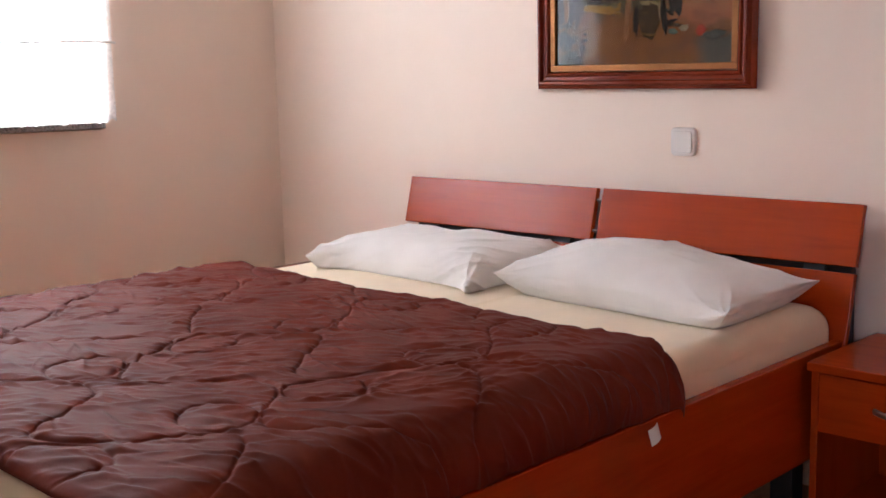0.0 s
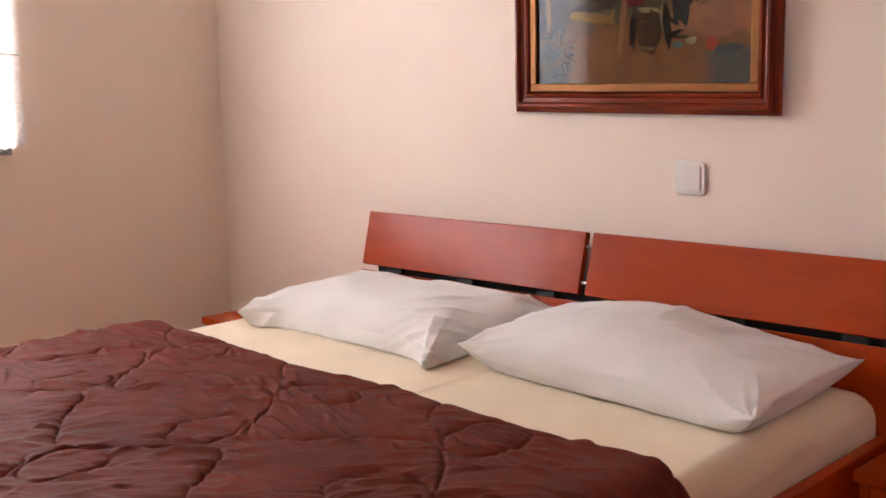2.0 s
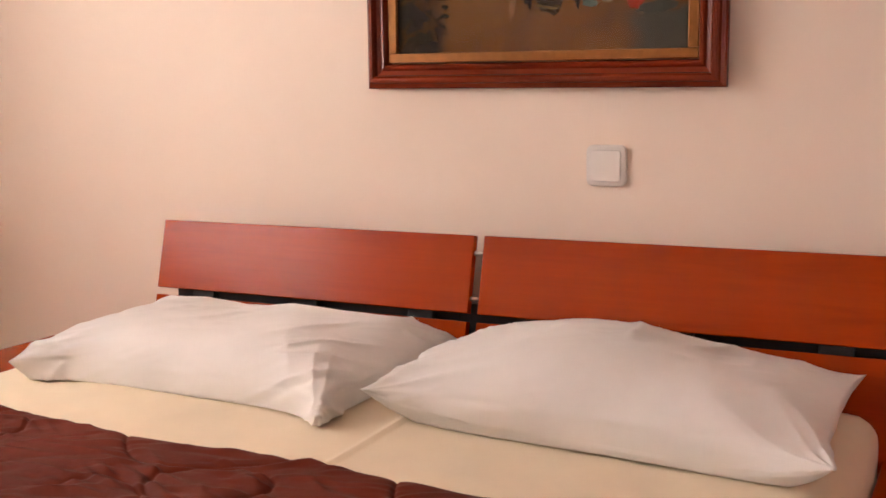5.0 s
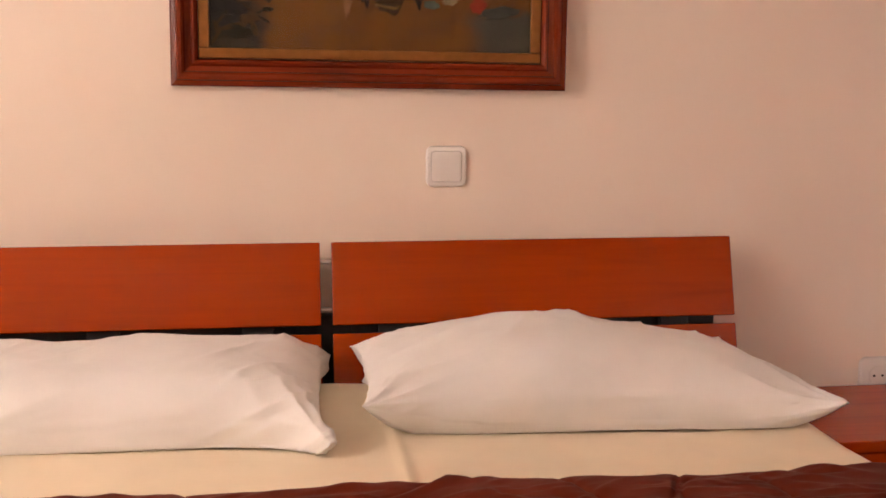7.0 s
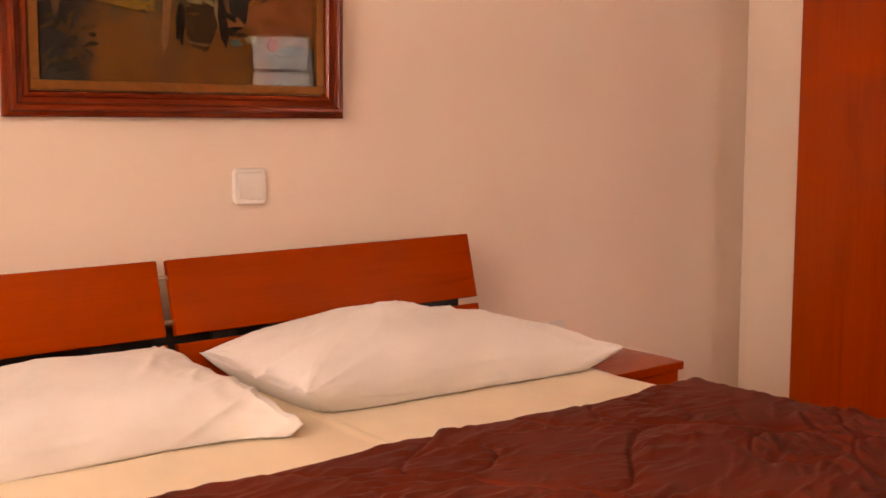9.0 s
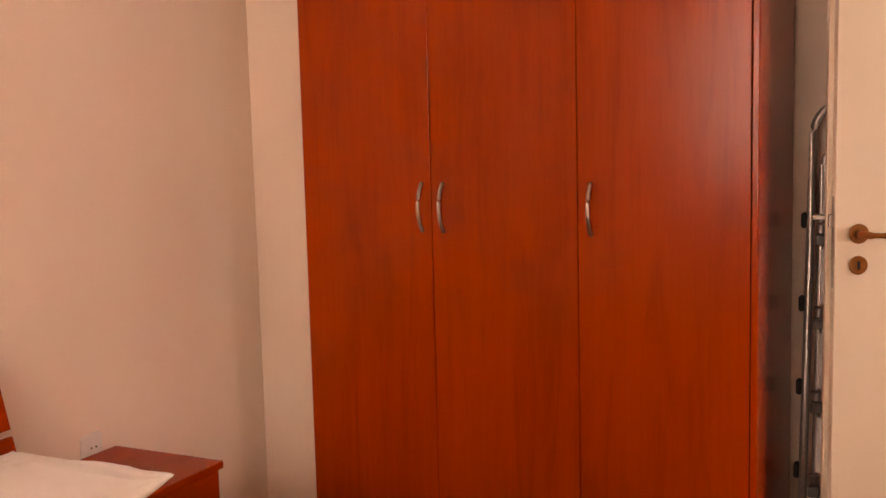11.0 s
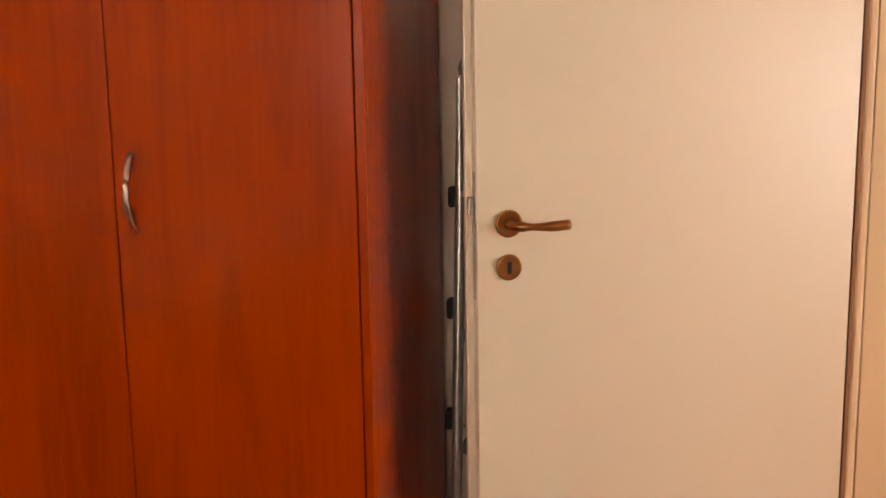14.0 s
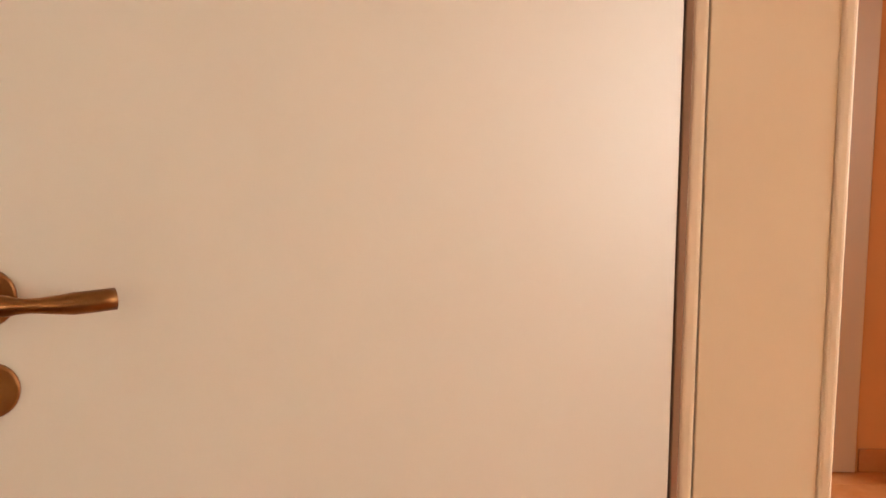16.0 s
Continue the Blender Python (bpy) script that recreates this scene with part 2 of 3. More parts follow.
setting("wall_north", box(W - 0.25, E + 0.2, N, N + 0.2, 0, H), WALL, "cream painted plaster wall behind the bed", "wall")
w = box(W - 0.25, W, WIN_R, N, 0, H)
box(W - 0.25, W, S - 0.15, WIN_L, 0, H, bm=w)
box(W - 0.25, W, WIN_L, WIN_R, 0, SILL - 0.03, bm=w)
box(W - 0.25, W, WIN_L, WIN_R, WIN_T, H, bm=w)
setting("wall_west", w, WALL, "cream painted plaster wall with the window", "wall")
setting("wall_east", box(E, E + 0.2, S - 0.15, N, 0, H), WALL, "cream painted plaster wall behind the wardrobe", "wall")
setting("wall_pier", box(2.03, E, -0.29, N, 0, H, 0.004), WALL, "cream plastered pier in the room's corner", "wall")
w = box(W, DOOR_L - 0.02, S - 0.15, S, 0, H)
box(DOOR_R + 0.02, E, S - 0.15, S, 0, H, bm=w)
box(DOOR_L - 0.02, DOOR_R + 0.02, S - 0.15, S, DOOR_H + 0.02, H, bm=w)
setting("wall_south", w, WALL, "cream painted wall with the doorway", "wall")
setting("ceiling", box(W - 0.25, FAR_E, HALL_S - 0.2, N + 0.2, H, H + 0.15), CEILING, "plain white painted ceiling", "ceiling")
floor = setting("floor", box(W - 0.25, E + 0.2, S - 0.15, N + 0.2, -0.3, -0.006), GROUT, "orange-brown terracotta tiled bedroom floor with pale joints", "floor")
hall_floor = setting("floor_hall", box(HALL_W - 0.2, FAR_E, HALL_S - 0.2, S - 0.152, HALL_Z - 0.1, HALL_Z - 0.006), GROUT, "orange terracotta tiled hall floor one step down", "floor")

# hall and the room across it
w = box(HALL_W - 0.2, 1.1, HALL_S - 0.2, HALL_S, HALL_Z, H)
box(3.05, FAR_E, HALL_S - 0.2, HALL_S, HALL_Z, H, bm=w)
box(1.1, 3.05, HALL_S - 0.2, HALL_S, HALL_Z, 0.75, bm=w)
box(1.1, 3.05, HALL_S - 0.2, HALL_S, 1.64, H, bm=w)
setting("wall_hall_south", w, ORANGE, "orange painted hall wall with a window", "wall")
setting("wall_hall_west", box(HALL_W - 0.2, HALL_W, HALL_S, S - 0.15, HALL_Z, H), ORANGE, "orange painted end wall of the hall", "wall")
w = box(HALL_E, HALL_E + 0.12, HALL_S, -3.74, HALL_Z, H)
box(HALL_E, HALL_E + 0.12, -3.74, S - 0.15, HALL_Z + DOOR_H + 0.05, H, bm=w)
setting("wall_hall_east", w, ORANGE, "orange painted hall wall beside the open doorway", "wall")
# the opening from x 5.5 to 6.7 holds the added far-room window
w = box(E + 0.2, 5.5, S - 0.15, S, HALL_Z, H)
box(6.7, FAR_E, S - 0.15, S, HALL_Z, H, bm=w)
box(5.5, 6.7, S - 0.15, S, HALL_Z, 0.9, bm=w)
box(5.5, 6.7, S - 0.15, S, 2.1, H, bm=w)
setting("wall_hall_north", w, ORANGE, "orange painted hall wall", "wall")
setting("wall_far_room", box(FAR_E - 0.2, FAR_E, HALL_S, S - 0.15, HALL_Z, H), ORANGE, "orange painted wall of the room across the hall", "wall")
b0 = box(HALL_E - 0.012, HALL_E, HALL_S, -3.845, HALL_Z, HALL_Z + 0.09, 0.003)
setting("baseboard", b0, TILE, "terracotta tile skirting along the hall wall", "baseboard")


frame_1 = thing("door_frame", "cream lacquered wooden door frame around the bedroom doorway", "door frame")
frame_1["kind"] = "structure"
for name, bar in (("jamb", (DOOR_R, DOOR_R + 0.02, S - 0.15, S - 0.002)), ("jamb", (DOOR_L - 0.02, DOOR_L, S - 0.15, S - 0.002))):
    part(name, box(*bar, 0, DOOR_H + 0.02, 0.002), JAMB, frame_1)
part("head", box(DOOR_L, DOOR_R, S - 0.15, S - 0.002, DOOR_H, DOOR_H + 0.02, 0.002), JAMB, frame_1)
for y0, y1 in ((S, S + 0.018), (S - 0.168, S - 0.15)):
    part("casing", box(DOOR_R - 0.004, DOOR_R + 0.066, y0, y1, 0, DOOR_H + 0.075, 0.006, 3), JAMB, frame_1)
    part("casing", box(DOOR_L - 0.066, DOOR_L + 0.004, y0, y1, 0, DOOR_H + 0.075, 0.006, 3), JAMB, frame_1)
    part("casing", box(DOOR_L + 0.005, DOOR_R - 0.005, y0, y1, DOOR_H - 0.004, DOOR_H + 0.075, 0.006, 3), JAMB, frame_1)
part("hinge_seal", box(2.3465, 2.362, -2.6315, -2.6222, 0, DOOR_H, 0.002), SEAL, frame_1, "brown rubber door seal")

frame_2 = thing("door_frame", "white lacquered door frame across the hall", "door frame")
frame_2["kind"] = "structure"
part("jamb", box(HALL_E - 0.002, HALL_E + 0.122, -3.738, -3.715, HALL_Z, HALL_Z + DOOR_H + 0.02, 0.002), LACQUER, frame_2)
part("casing", box(HALL_E - 0.022, HALL_E - 0.003, -3.83, -3.712, HALL_Z, HALL_Z + DOOR_H + 0.07, 0.005, 3), LACQUER, frame_2)
part("head", box(HALL_E - 0.02, HALL_E - 0.003, -3.71, -2.82, HALL_Z + DOOR_H - 0.01, HALL_Z + DOOR_H + 0.07, 0.005, 3), LACQUER, frame_2)


# ---------------------------------------------------------------- window with lace curtain
def window_unit(name, label, x, y0, y1, z0, z1, across):
    """A white two-light window; across: the axis along which it is wide."""
    ob = thing(name, label, "window")
    ob["kind"] = "structure"

    def bar(a0, a1, c0, c1, d0=0.0, d1=0.06):
        return box(x + d0, x + d1, a0, a1, c0, c1, 0.005) if across == "y" else box(a0, a1, x + d0, x + d1, c0, c1, 0.005)

    mid = (y0 + y1) / 2
    for name_, b_ in (("window_frame", (y0, y1, z0, z0 + 0.06)), ("window_frame", (y0, y1, z1 - 0.06, z1)), ("window_frame", (y0, y0 + 0.06, z0 + 0.06, z1 - 0.06)),
                      ("window_frame", (y1 - 0.06, y1, z0 + 0.06, z1 - 0.06)), ("mullion", (mid - 0.04, mid + 0.04, z0 + 0.06, z1 - 0.06))):
        part(name_, bar(*b_), PLASTIC, ob)
    for a0, a1 in ((y0 + 0.05, mid - 0.03), (mid + 0.03, y1 - 0.05)):
        pane = part("pane", bar(a0, a1, z0 + 0.05, z1 - 0.05, 0.026, 0.032), GLASS, ob)
        pane.visible_shadow = False
        for k in (1, 2):
            z = z0 + (z1 - z0) * k / 3
            part("glazing_bar", bar(a0 + 0.012, a1 - 0.012, z - 0.012, z + 0.012, 0.034, 0.05), PLASTIC, ob)
    return ob


window_unit("window_1", "white plastic window in the bedroom wall", W - 0.2, WIN_L, WIN_R, SILL, WIN_T, "y")
window_unit("window_2", "white window lighting the hall", HALL_S - 0.12, 1.1, 3.05, 0.75, 1.64, "x")
# the last one is added, out of view, as an opening for the far-room fill
window_unit("added_window", "unseen white window added for the fill light in the room across the hall", S - 0.09, 5.5, 6.7, 0.9, 2.1, "x")
tagged(part("window_sill", box(W - 0.2, W + 0.03, WIN_L - 0.03, WIN_R + 0.004, SILL - 0.026, SILL - 0.004, 0.004), STONE), "grey speckled stone window sill", "window sill", kind="structure")

curtain = thing("lace_curtain", "white lace curtain in two tiers over the window", "curtain", (W + 0.012, 0, 0))


def drape(y0, y1, z0, z1, deep, seed, lace=0.0):
    def f(u, v):
        y = y0 + (y1 - y0) * u
        wave = 0.5 + 0.5 * math.sin(u * 62 + 1.6 * math.sin(u * 9 + seed)) * (0.6 + 0.4 * fbm(u * 4, seed))
        scallop = lace * abs(math.sin(u * 54)) * (1 - v) ** 6
        return (0.006 + deep * wave * (1 - 0.4 * v) + 0.004 * fbm(u * 9, v * 3, seed), y, z0 + (z1 - z0) * v - scallop)
    return sheet_mesh(180, 14, f)


part("upper_tier", drape(WIN_L - 0.06, WIN_R + 0.055, 1.30, 2.22, 0.022, 1.0), LACE, curtain, smooth=True)
part("lower_tier", drape(WIN_L - 0.06, WIN_R + 0.05, 1.03, 1.297, 0.018, 4.0, 0.02), LACE, curtain, smooth=True)
part("hem", tube([(0.03 + 0.006 * math.sin(k * 1.3), WIN_R + 0.055 - k * 0.033, 1.30 + 0.004 * math.sin(k * 0.4)) for k in range(42)], 0.004, 6), TAG, curtain)
part("curtain_rod", tube([(0.03, WIN_L - 0.1, 2.225), (0.03, WIN_R + 0.09, 2.225)], 0.009, 12), PLASTIC, curtain, smooth=True)


# ---------------------------------------------------------------- bed
bed = thing("double_bed", "cherry laminate double bed with a slanted two-part headboard", "bed", (0, -1.1, 0))
BED = Matrix.Translation((0, 1.1, 0))
HB_T, HB_B = Vector((0, -0.076, 0.803)), Vector((0, -0.116, 0.648))
lean = math.degrees(math.atan2(HB_T.y - HB_B.y, HB_T.z - HB_B.z))


def board(x0, x1, z0, z1, name):
    """A slanted headboard panel between two heights."""
    y = HB_B.y + (z0 - HB_B.z) * (HB_T.y - HB_B.y) / (HB_T.z - HB_B.z)
    tall = (z1 - z0) / math.cos(radians(lean))
    bm = box(x0, x1, 0, 0.019, 0, tall, 0.002)
    return part(name, bm, WOOD_X, bed, m=BED @ pose(0, y, z0, -lean, 0, 0))


for x0, x1 in ((-0.826, -0.011), (0.011, 0.818)):
    board(x0, x1, 0.648, 0.803, "upper_panel")
    board(x0, x1, 0.40, 0.632, "lower_panel")
    for x in (x0 + 0.12, (x0 + x1) / 2, x1 - 0.12):
        part("batten", box(x - 0.03, x + 0.03, 0.021, 0.039, 0.0, 0.34, 0.002), BLACK, bed, m=BED @ pose(0, -0.174, 0.42, -lean, 0, 0))
for z in (0.675, 0.765):
    y = HB_B.y + (z - HB_B.z) * 0.26 + 0.012
    part("connector", tube([(-0.02, y, z), (0.02, y, z)], 0.005, 10), CHROME, bed, "small chrome connecting pin", True, BED)
part("back_rail", box(-0.80, 0.79, -0.075, -0.05, 0.18, 0.66, 0.002), BLACK, bed, m=BED)
for x0, x1 in ((0.787, 0.812), (-0.87, -0.845)):
    part("side_rail", box(x0, x1, -2.122, -0.15, 0.20, 0.468, 0.003), WOOD_Y, bed, m=BED)
part("foot_board", box(-0.868, 0.810, -2.146, -2.125, 0.20, 0.468, 0.003), WOOD_X, bed, m=BED)
part("slat_base", box(-0.843, 0.785, -2.122, -0.18, 0.27, 0.30), WOOD_X, bed, m=BED)
for x in (-0.78, 0.74):
    for y in (-2.05, -0.30):
        part("leg", box(x - 0.03, x + 0.03, y - 0.03, y + 0.03, 0, 0.268, 0.004), BLACK, bed, m=BED)

# two mattresses under one fitted sheet, with a shallow seam between them
MX0, MX1, MY0, MY1, MZ0, MZ1 = -0.843, 0.782, -2.118, -0.175, 0.302, 0.56


def rounded(s, half, r):
    """Arc length from the middle to (offset, drop) over an edge of radius r."""
    sign, s = (1 if s >= 0 else -1), abs(s)
    if s <= half - r:
        return sign * s, 0.0
    a = (s - (half - r)) / r
    if a <= math.pi / 2:
        return sign * (half - r + r * math.sin(a)), r * (1 - math.cos(a))
    return sign * half, r + (a - math.pi / 2) * r


def mattress_sheet(u, v):
    half, r, mid = (MX1 - MX0) / 2, 0.055, (MX0 + MX1) / 2
    reach = half - r + r * math.pi / 2 + 0.175
    x, dx = rounded((2 * u - 1) * reach, half, r)
    halfy, midy = (MY1 - MY0) / 2, (MY0 + MY1) / 2
    reachy = halfy - r + r * math.pi / 2 + 0.175
    y, dy = rounded((2 * v - 1) * reachy, halfy, r)
    drop = min(max(dx, dy) + 0.25 * min(dx, dy), 0.24)
    px, py = mid + x, midy + y
    seam = -0.005 * math.exp(-(((px - 0.085) / 0.007) ** 2)) if dx == 0 else 0.0
    wrinkle = 0.004 * fbm(px * 3, py * 3, 2.0) + 0.0025 * noise.noise((px * 14, py * 5, 1.0)) + 0.004 * max(0.0, noise.noise((px * 4 + py * 9, py * 3, 5.0)))
    side = 0.004 * noise.noise((py * 9, px * 9, drop * 7)) if drop > 0.05 else 0.0
    return (px + side * (1 if x > 0 else -1), py, MZ1 - drop - seam + wrinkle - 0.02 * min(1.0, max(0.0, (-0.90 - py) / 0.08)) * (py > -2.05))


sheet = thing("mattress", "thick double mattress in a cream fitted cotton sheet", "mattress", (0, -1.1, 0.302))
part("fitted_sheet", sheet_mesh(320, 150, mattress_sheet), SHEET, sheet, smooth=True, m=Matrix.Translation((0, 1.1, -0.302)))
part("core", box(MX0 + 0.02, MX1 - 0.02, MY0 + 0.02, MY1 - 0.02, MZ0, MZ1 - 0.03, 0.02), SHEET, sheet, m=Matrix.Translation((0, 1.1, -0.302)))


# quilted cover: wandering lines of stitching, slightly puffed between them, with many fine creases
QN, QM = 600, 460
Q_HALF, Q_R, Q_MID, Q_FOOT = 0.865, 0.10, -0.055, -2.112


def stitch(x, y):
    """Distance to the nearest line of wandering stitching, 0 on it."""
    wx = x + 0.08 * noise.noise((x * 3, y * 3, 3.0)) + 0.010 * noise.noise((x * 8, y * 8, 5.0))
    wy = y + 0.08 * noise.noise((x * 3, y * 3, 9.0)) + 0.010 * noise.noise((x * 8, y * 8, 1.0))
    p, wl, best = 0.27, 0.46, 9.0
    k0 = math.floor(wy / p)
    for k in range(k0 - 1, k0 + 3):
        best = min(best, abs(wy - k * p - 0.10 * math.sin(math.tau * wx / wl + math.pi * (k % 2))))
    cx, cy = (math.floor(wx / wl) + 0.5) * wl, (math.floor(wy / p) + 0.5) * p
    return min(best, abs(math.hypot(wx - cx, wy - cy) - 0.078))


def quilt_plan(u, v):
    """Where a point of the cover lies, how far it has dropped over the side, and the line of its upper hem there."""
    s = (2 * u - 1) * (Q_HALF - Q_R + Q_R * math.pi / 2 + 0.012)
    edge = -0.825 - 0.040 * min(1.0, max(0.0, (s + 0.75) / 0.6)) + 0.014 * noise.noise((s * 2.6, 0.4, 0.0)) + 0.006 * noise.noise((s * 9, 2.4, 0.0)) - 0.03 * max(0.0, (s - 0.66) / 0.3) ** 2
    x, dx = rounded(s, Q_HALF, Q_R)
    return Q_MID + x, edge + (Q_FOOT - edge) * v, dx, edge, s


def crease_field():
    """Heights of several hundred straight little creases, on the cover's own grid."""
    dice = random.Random(77)
    field = np.zeros((QN, QM))
    reach = Q_HALF - Q_R + Q_R * math.pi / 2 + 0.012
    su = np.linspace(-reach, reach, QN)[:, None]
    ty = np.linspace(-0.84, Q_FOOT, QM)[None, :]
    made = 0
    while made < 2600:
        cx, cy = dice.uniform(-reach, reach), dice.uniform(Q_FOOT, -0.84)
        d = stitch(Q_MID + cx + 0.2, cy + 0.05)
        if dice.random() > 0.25 + 0.75 * math.exp(-d / 0.035):
            continue
        made += 1
        a = radians(26 + 34 * noise.noise((cx * 2.5, cy * 2.5, 6.0)) * 2 + dice.gauss(0, 20))
        long_, wide = dice.uniform(0.025, 0.090), dice.uniform(0.0032, 0.0072)
        high = wide * dice.uniform(0.32, 0.72) * dice.choice((1, 1, 1, -0.7))
        i0, i1 = np.searchsorted(su[:, 0], (cx - long_ * 1.6, cx + long_ * 1.6))
        j0, j1 = np.searchsorted(-ty[0], (-cy - long_ * 1.6, -cy + long_ * 1.6))
        px, py = su[i0:i1] - cx, ty[:, j0:j1] - cy
        along, across = px * math.cos(a) + py * math.sin(a), py * math.cos(a) - px * math.sin(a)
        across = across + dice.uniform(-2.0, 2.0) * along ** 2
        t = across / wide
        field[i0:i1, j0:j1] += high * np.exp(-((along / long_) ** 2) * 2.2) * np.where(t > 0, np.exp(-t * t), np.exp(-t * t * 0.35))
    return field


CREASES = crease_field()


def quilt(u, v):
    px, py, dx, edge, s = quilt_plan(u, v)
    d = stitch(px + 0.2, py + 0.05)
    puff = 0.0055 * (1 - math.exp(-d / 0.018)) - 0.0030 * math.exp(-((d / 0.0042) ** 2))
    crumple = 0.95 * CREASES[round(u * (QN - 1))][round(v * (QM - 1))] + 0.005 * fbm(px * 2.3, py * 2.3, 8.0, 2) + 0.0012 * noise.noise((px * 16, py * 26, 3.0))
    lip, toe = min(1.0, (edge - py) / 0.038), min(1.0, (py - Q_FOOT) / 0.06)
    swell = math.sqrt(max(0.0, 1 - (1 - lip) ** 2)) * math.sqrt(max(0.0, 1 - (1 - toe) ** 2))
    z = 0.572 + 0.024 * swell - dx * 1.15 + (puff + crumple) * (0.15 + 0.85 * swell)
    out = (puff + crumple) * 0.6 * min(1.0, dx / 0.06)
    return (px + (1 if s > 0 else -1) * out, py, z)


cover = thing("quilted_bedspread", "dark brown quilted polyester bedspread crumpled over the bed", "bedspread", (0, -1.4, 0.56))
qm = Matrix.Translation((0, 1.4, -0.56))
ob = part("quilt", sheet_mesh(QN, QM, quilt), QUILT, cover, smooth=True, m=qm)
thick = ob.modifiers.new("thickness", "SOLIDIFY")
thick.thickness, thick.offset = 0.008, -1
part("care_label", sheet_mesh(6, 5, lambda u, v: (0.828 + 0.016 * v + 0.004 * math.sin(3 * u), -1.01 - 0.032 * u - 0.01 * v, 0.468 - 0.026 * v - 0.010 * u)), TAG, cover, "small white sewn-in care label", m=qm)


# ---------------------------------------------------------------- pillows
def pillow(label, corners, inset, front, keen, height, blunt, boxy, slump, seed):
    """A stuffed case between four corners (front left, front right, back right, back left): seams drawn in between
    the corners, a flattened underside on the mattress, folds that run out of the corners."""
    at = sum((Vector(c) for c in corners), Vector()) / 4
    at.z = 0.563
    fl, fr, br, bl = (Vector(c) - at for c in corners)
    ob = thing("pillow", label, "pillow", tuple(at), "pillows on the bed")
    nu, nv = 170, 120

    def base(u, v, sign):
        a, c = math.sin((u - 0.5) * math.pi), math.sin((v - 0.5) * math.pi)
        pa = a * (1 - inset * (1 - abs(c) ** keen))
        pc = c * (1 - (front if c < 0 else 0.04) * (1 - abs(a) ** keen))
        p = (fl * (1 - pa) * (1 - pc) + fr * (1 + pa) * (1 - pc) + br * (1 + pa) * (1 + pc) + bl * (1 - pa) * (1 + pc)) / 4
        full = max(0.0, (1 - abs(a) ** blunt) * (1 - abs(c) ** boxy)) ** 0.5
        rim = p.z - 0.010 * (1 - max(abs(a), abs(c)) ** 8) - 0.012 * (1 - abs(a) ** 6) * abs(c) ** 4
        if sign > 0:
            crown = height * (1 - slump * max(0.0, a) ** 1.4) * (1 + 0.10 * noise.noise((p.x * 4, p.y * 4, seed)))
            p.z = rim + (crown - rim) * full
        else:
            p.z = max(0.001, rim - 0.11 * full)
        return p

    bm = sheet_mesh(nu, nv, lambda u, v: base(u, v, 1))
    joined(bm, sheet_mesh(nu, nv, lambda u, v: base(u, v, -1)))
    bmesh.ops.remove_doubles(bm, verts=bm.verts, dist=0.00001)
    bmesh.ops.recalc_face_normals(bm, faces=bm.faces)
    bm.normal_update()
    moves = []
    for vert in bm.verts:
        p, push = vert.co, 0.0
        for k, tip in enumerate((fl, fr, br, bl)):
            far = math.hypot(p.x - tip.x, p.y - tip.y)
            turn = math.atan2(p.y - tip.y, p.x - tip.x) + 2.2 * (p.z - tip.z)
            ridge = 1 - abs(noise.noise((turn * 3.0 + 9 * k, far * 2.0, seed)))
            push += 0.010 * (ridge ** 3 - 0.4) * math.exp(-((far / 0.17) ** 2)) * min(1.0, far / 0.04)
        patch = max(0.0, 0.35 + 1.3 * noise.noise((p.x * 5, p.y * 5, seed + 4)))
        along, across = p.x * 0.8 + p.y * 0.6 - p.z, p.y * 0.8 - p.x * 0.6 + p.z * 1.3
        push += 0.011 * patch * ((1 - abs(noise.noise((along * 4, across * 9, seed + 8)))) ** 7 - 0.25)
        push += 0.003 * patch * (1 - abs(noise.noise((along * 9 + 3, across * 27, seed + 2)))) ** 7
        push += 0.006 * noise.noise((p.x * 9, p.y * 9, p.z * 9 + seed))
        seam = min(1.0, abs(p.z - fl.z) / 0.012 + 0.2)
        moves.append(vert.normal * push * seam * (0.2 if vert.normal.z < -0.3 else 1.0))
    for vert, move in zip(bm.verts, moves):
        vert.co += move
        vert.co.z = max(0.0005, vert.co.z)
    part("pillowcase", bm, PILLOW, ob, smooth=True)
    return ob


pillow("soft white cotton pillow lying flat against the headboard", ((-0.716, -0.655, 0.604), (-0.012, -0.660, 0.585), (0.004, -0.170, 0.602), (-0.735, -0.165, 0.612)), 0.055, 0.27, 5, 0.105, 7.0, 5.5, 0.03, 3.1)
pillow("plump white cotton pillow with pointed corners by the nightstand", ((0.033, -0.604, 0.622), (0.770, -0.656, 0.612), (0.758, -0.183, 0.619), (0.040, -0.158, 0.616)), 0.05, 0.13, 3, 0.140, 2.7, 2.6, 0.30, 8.7)


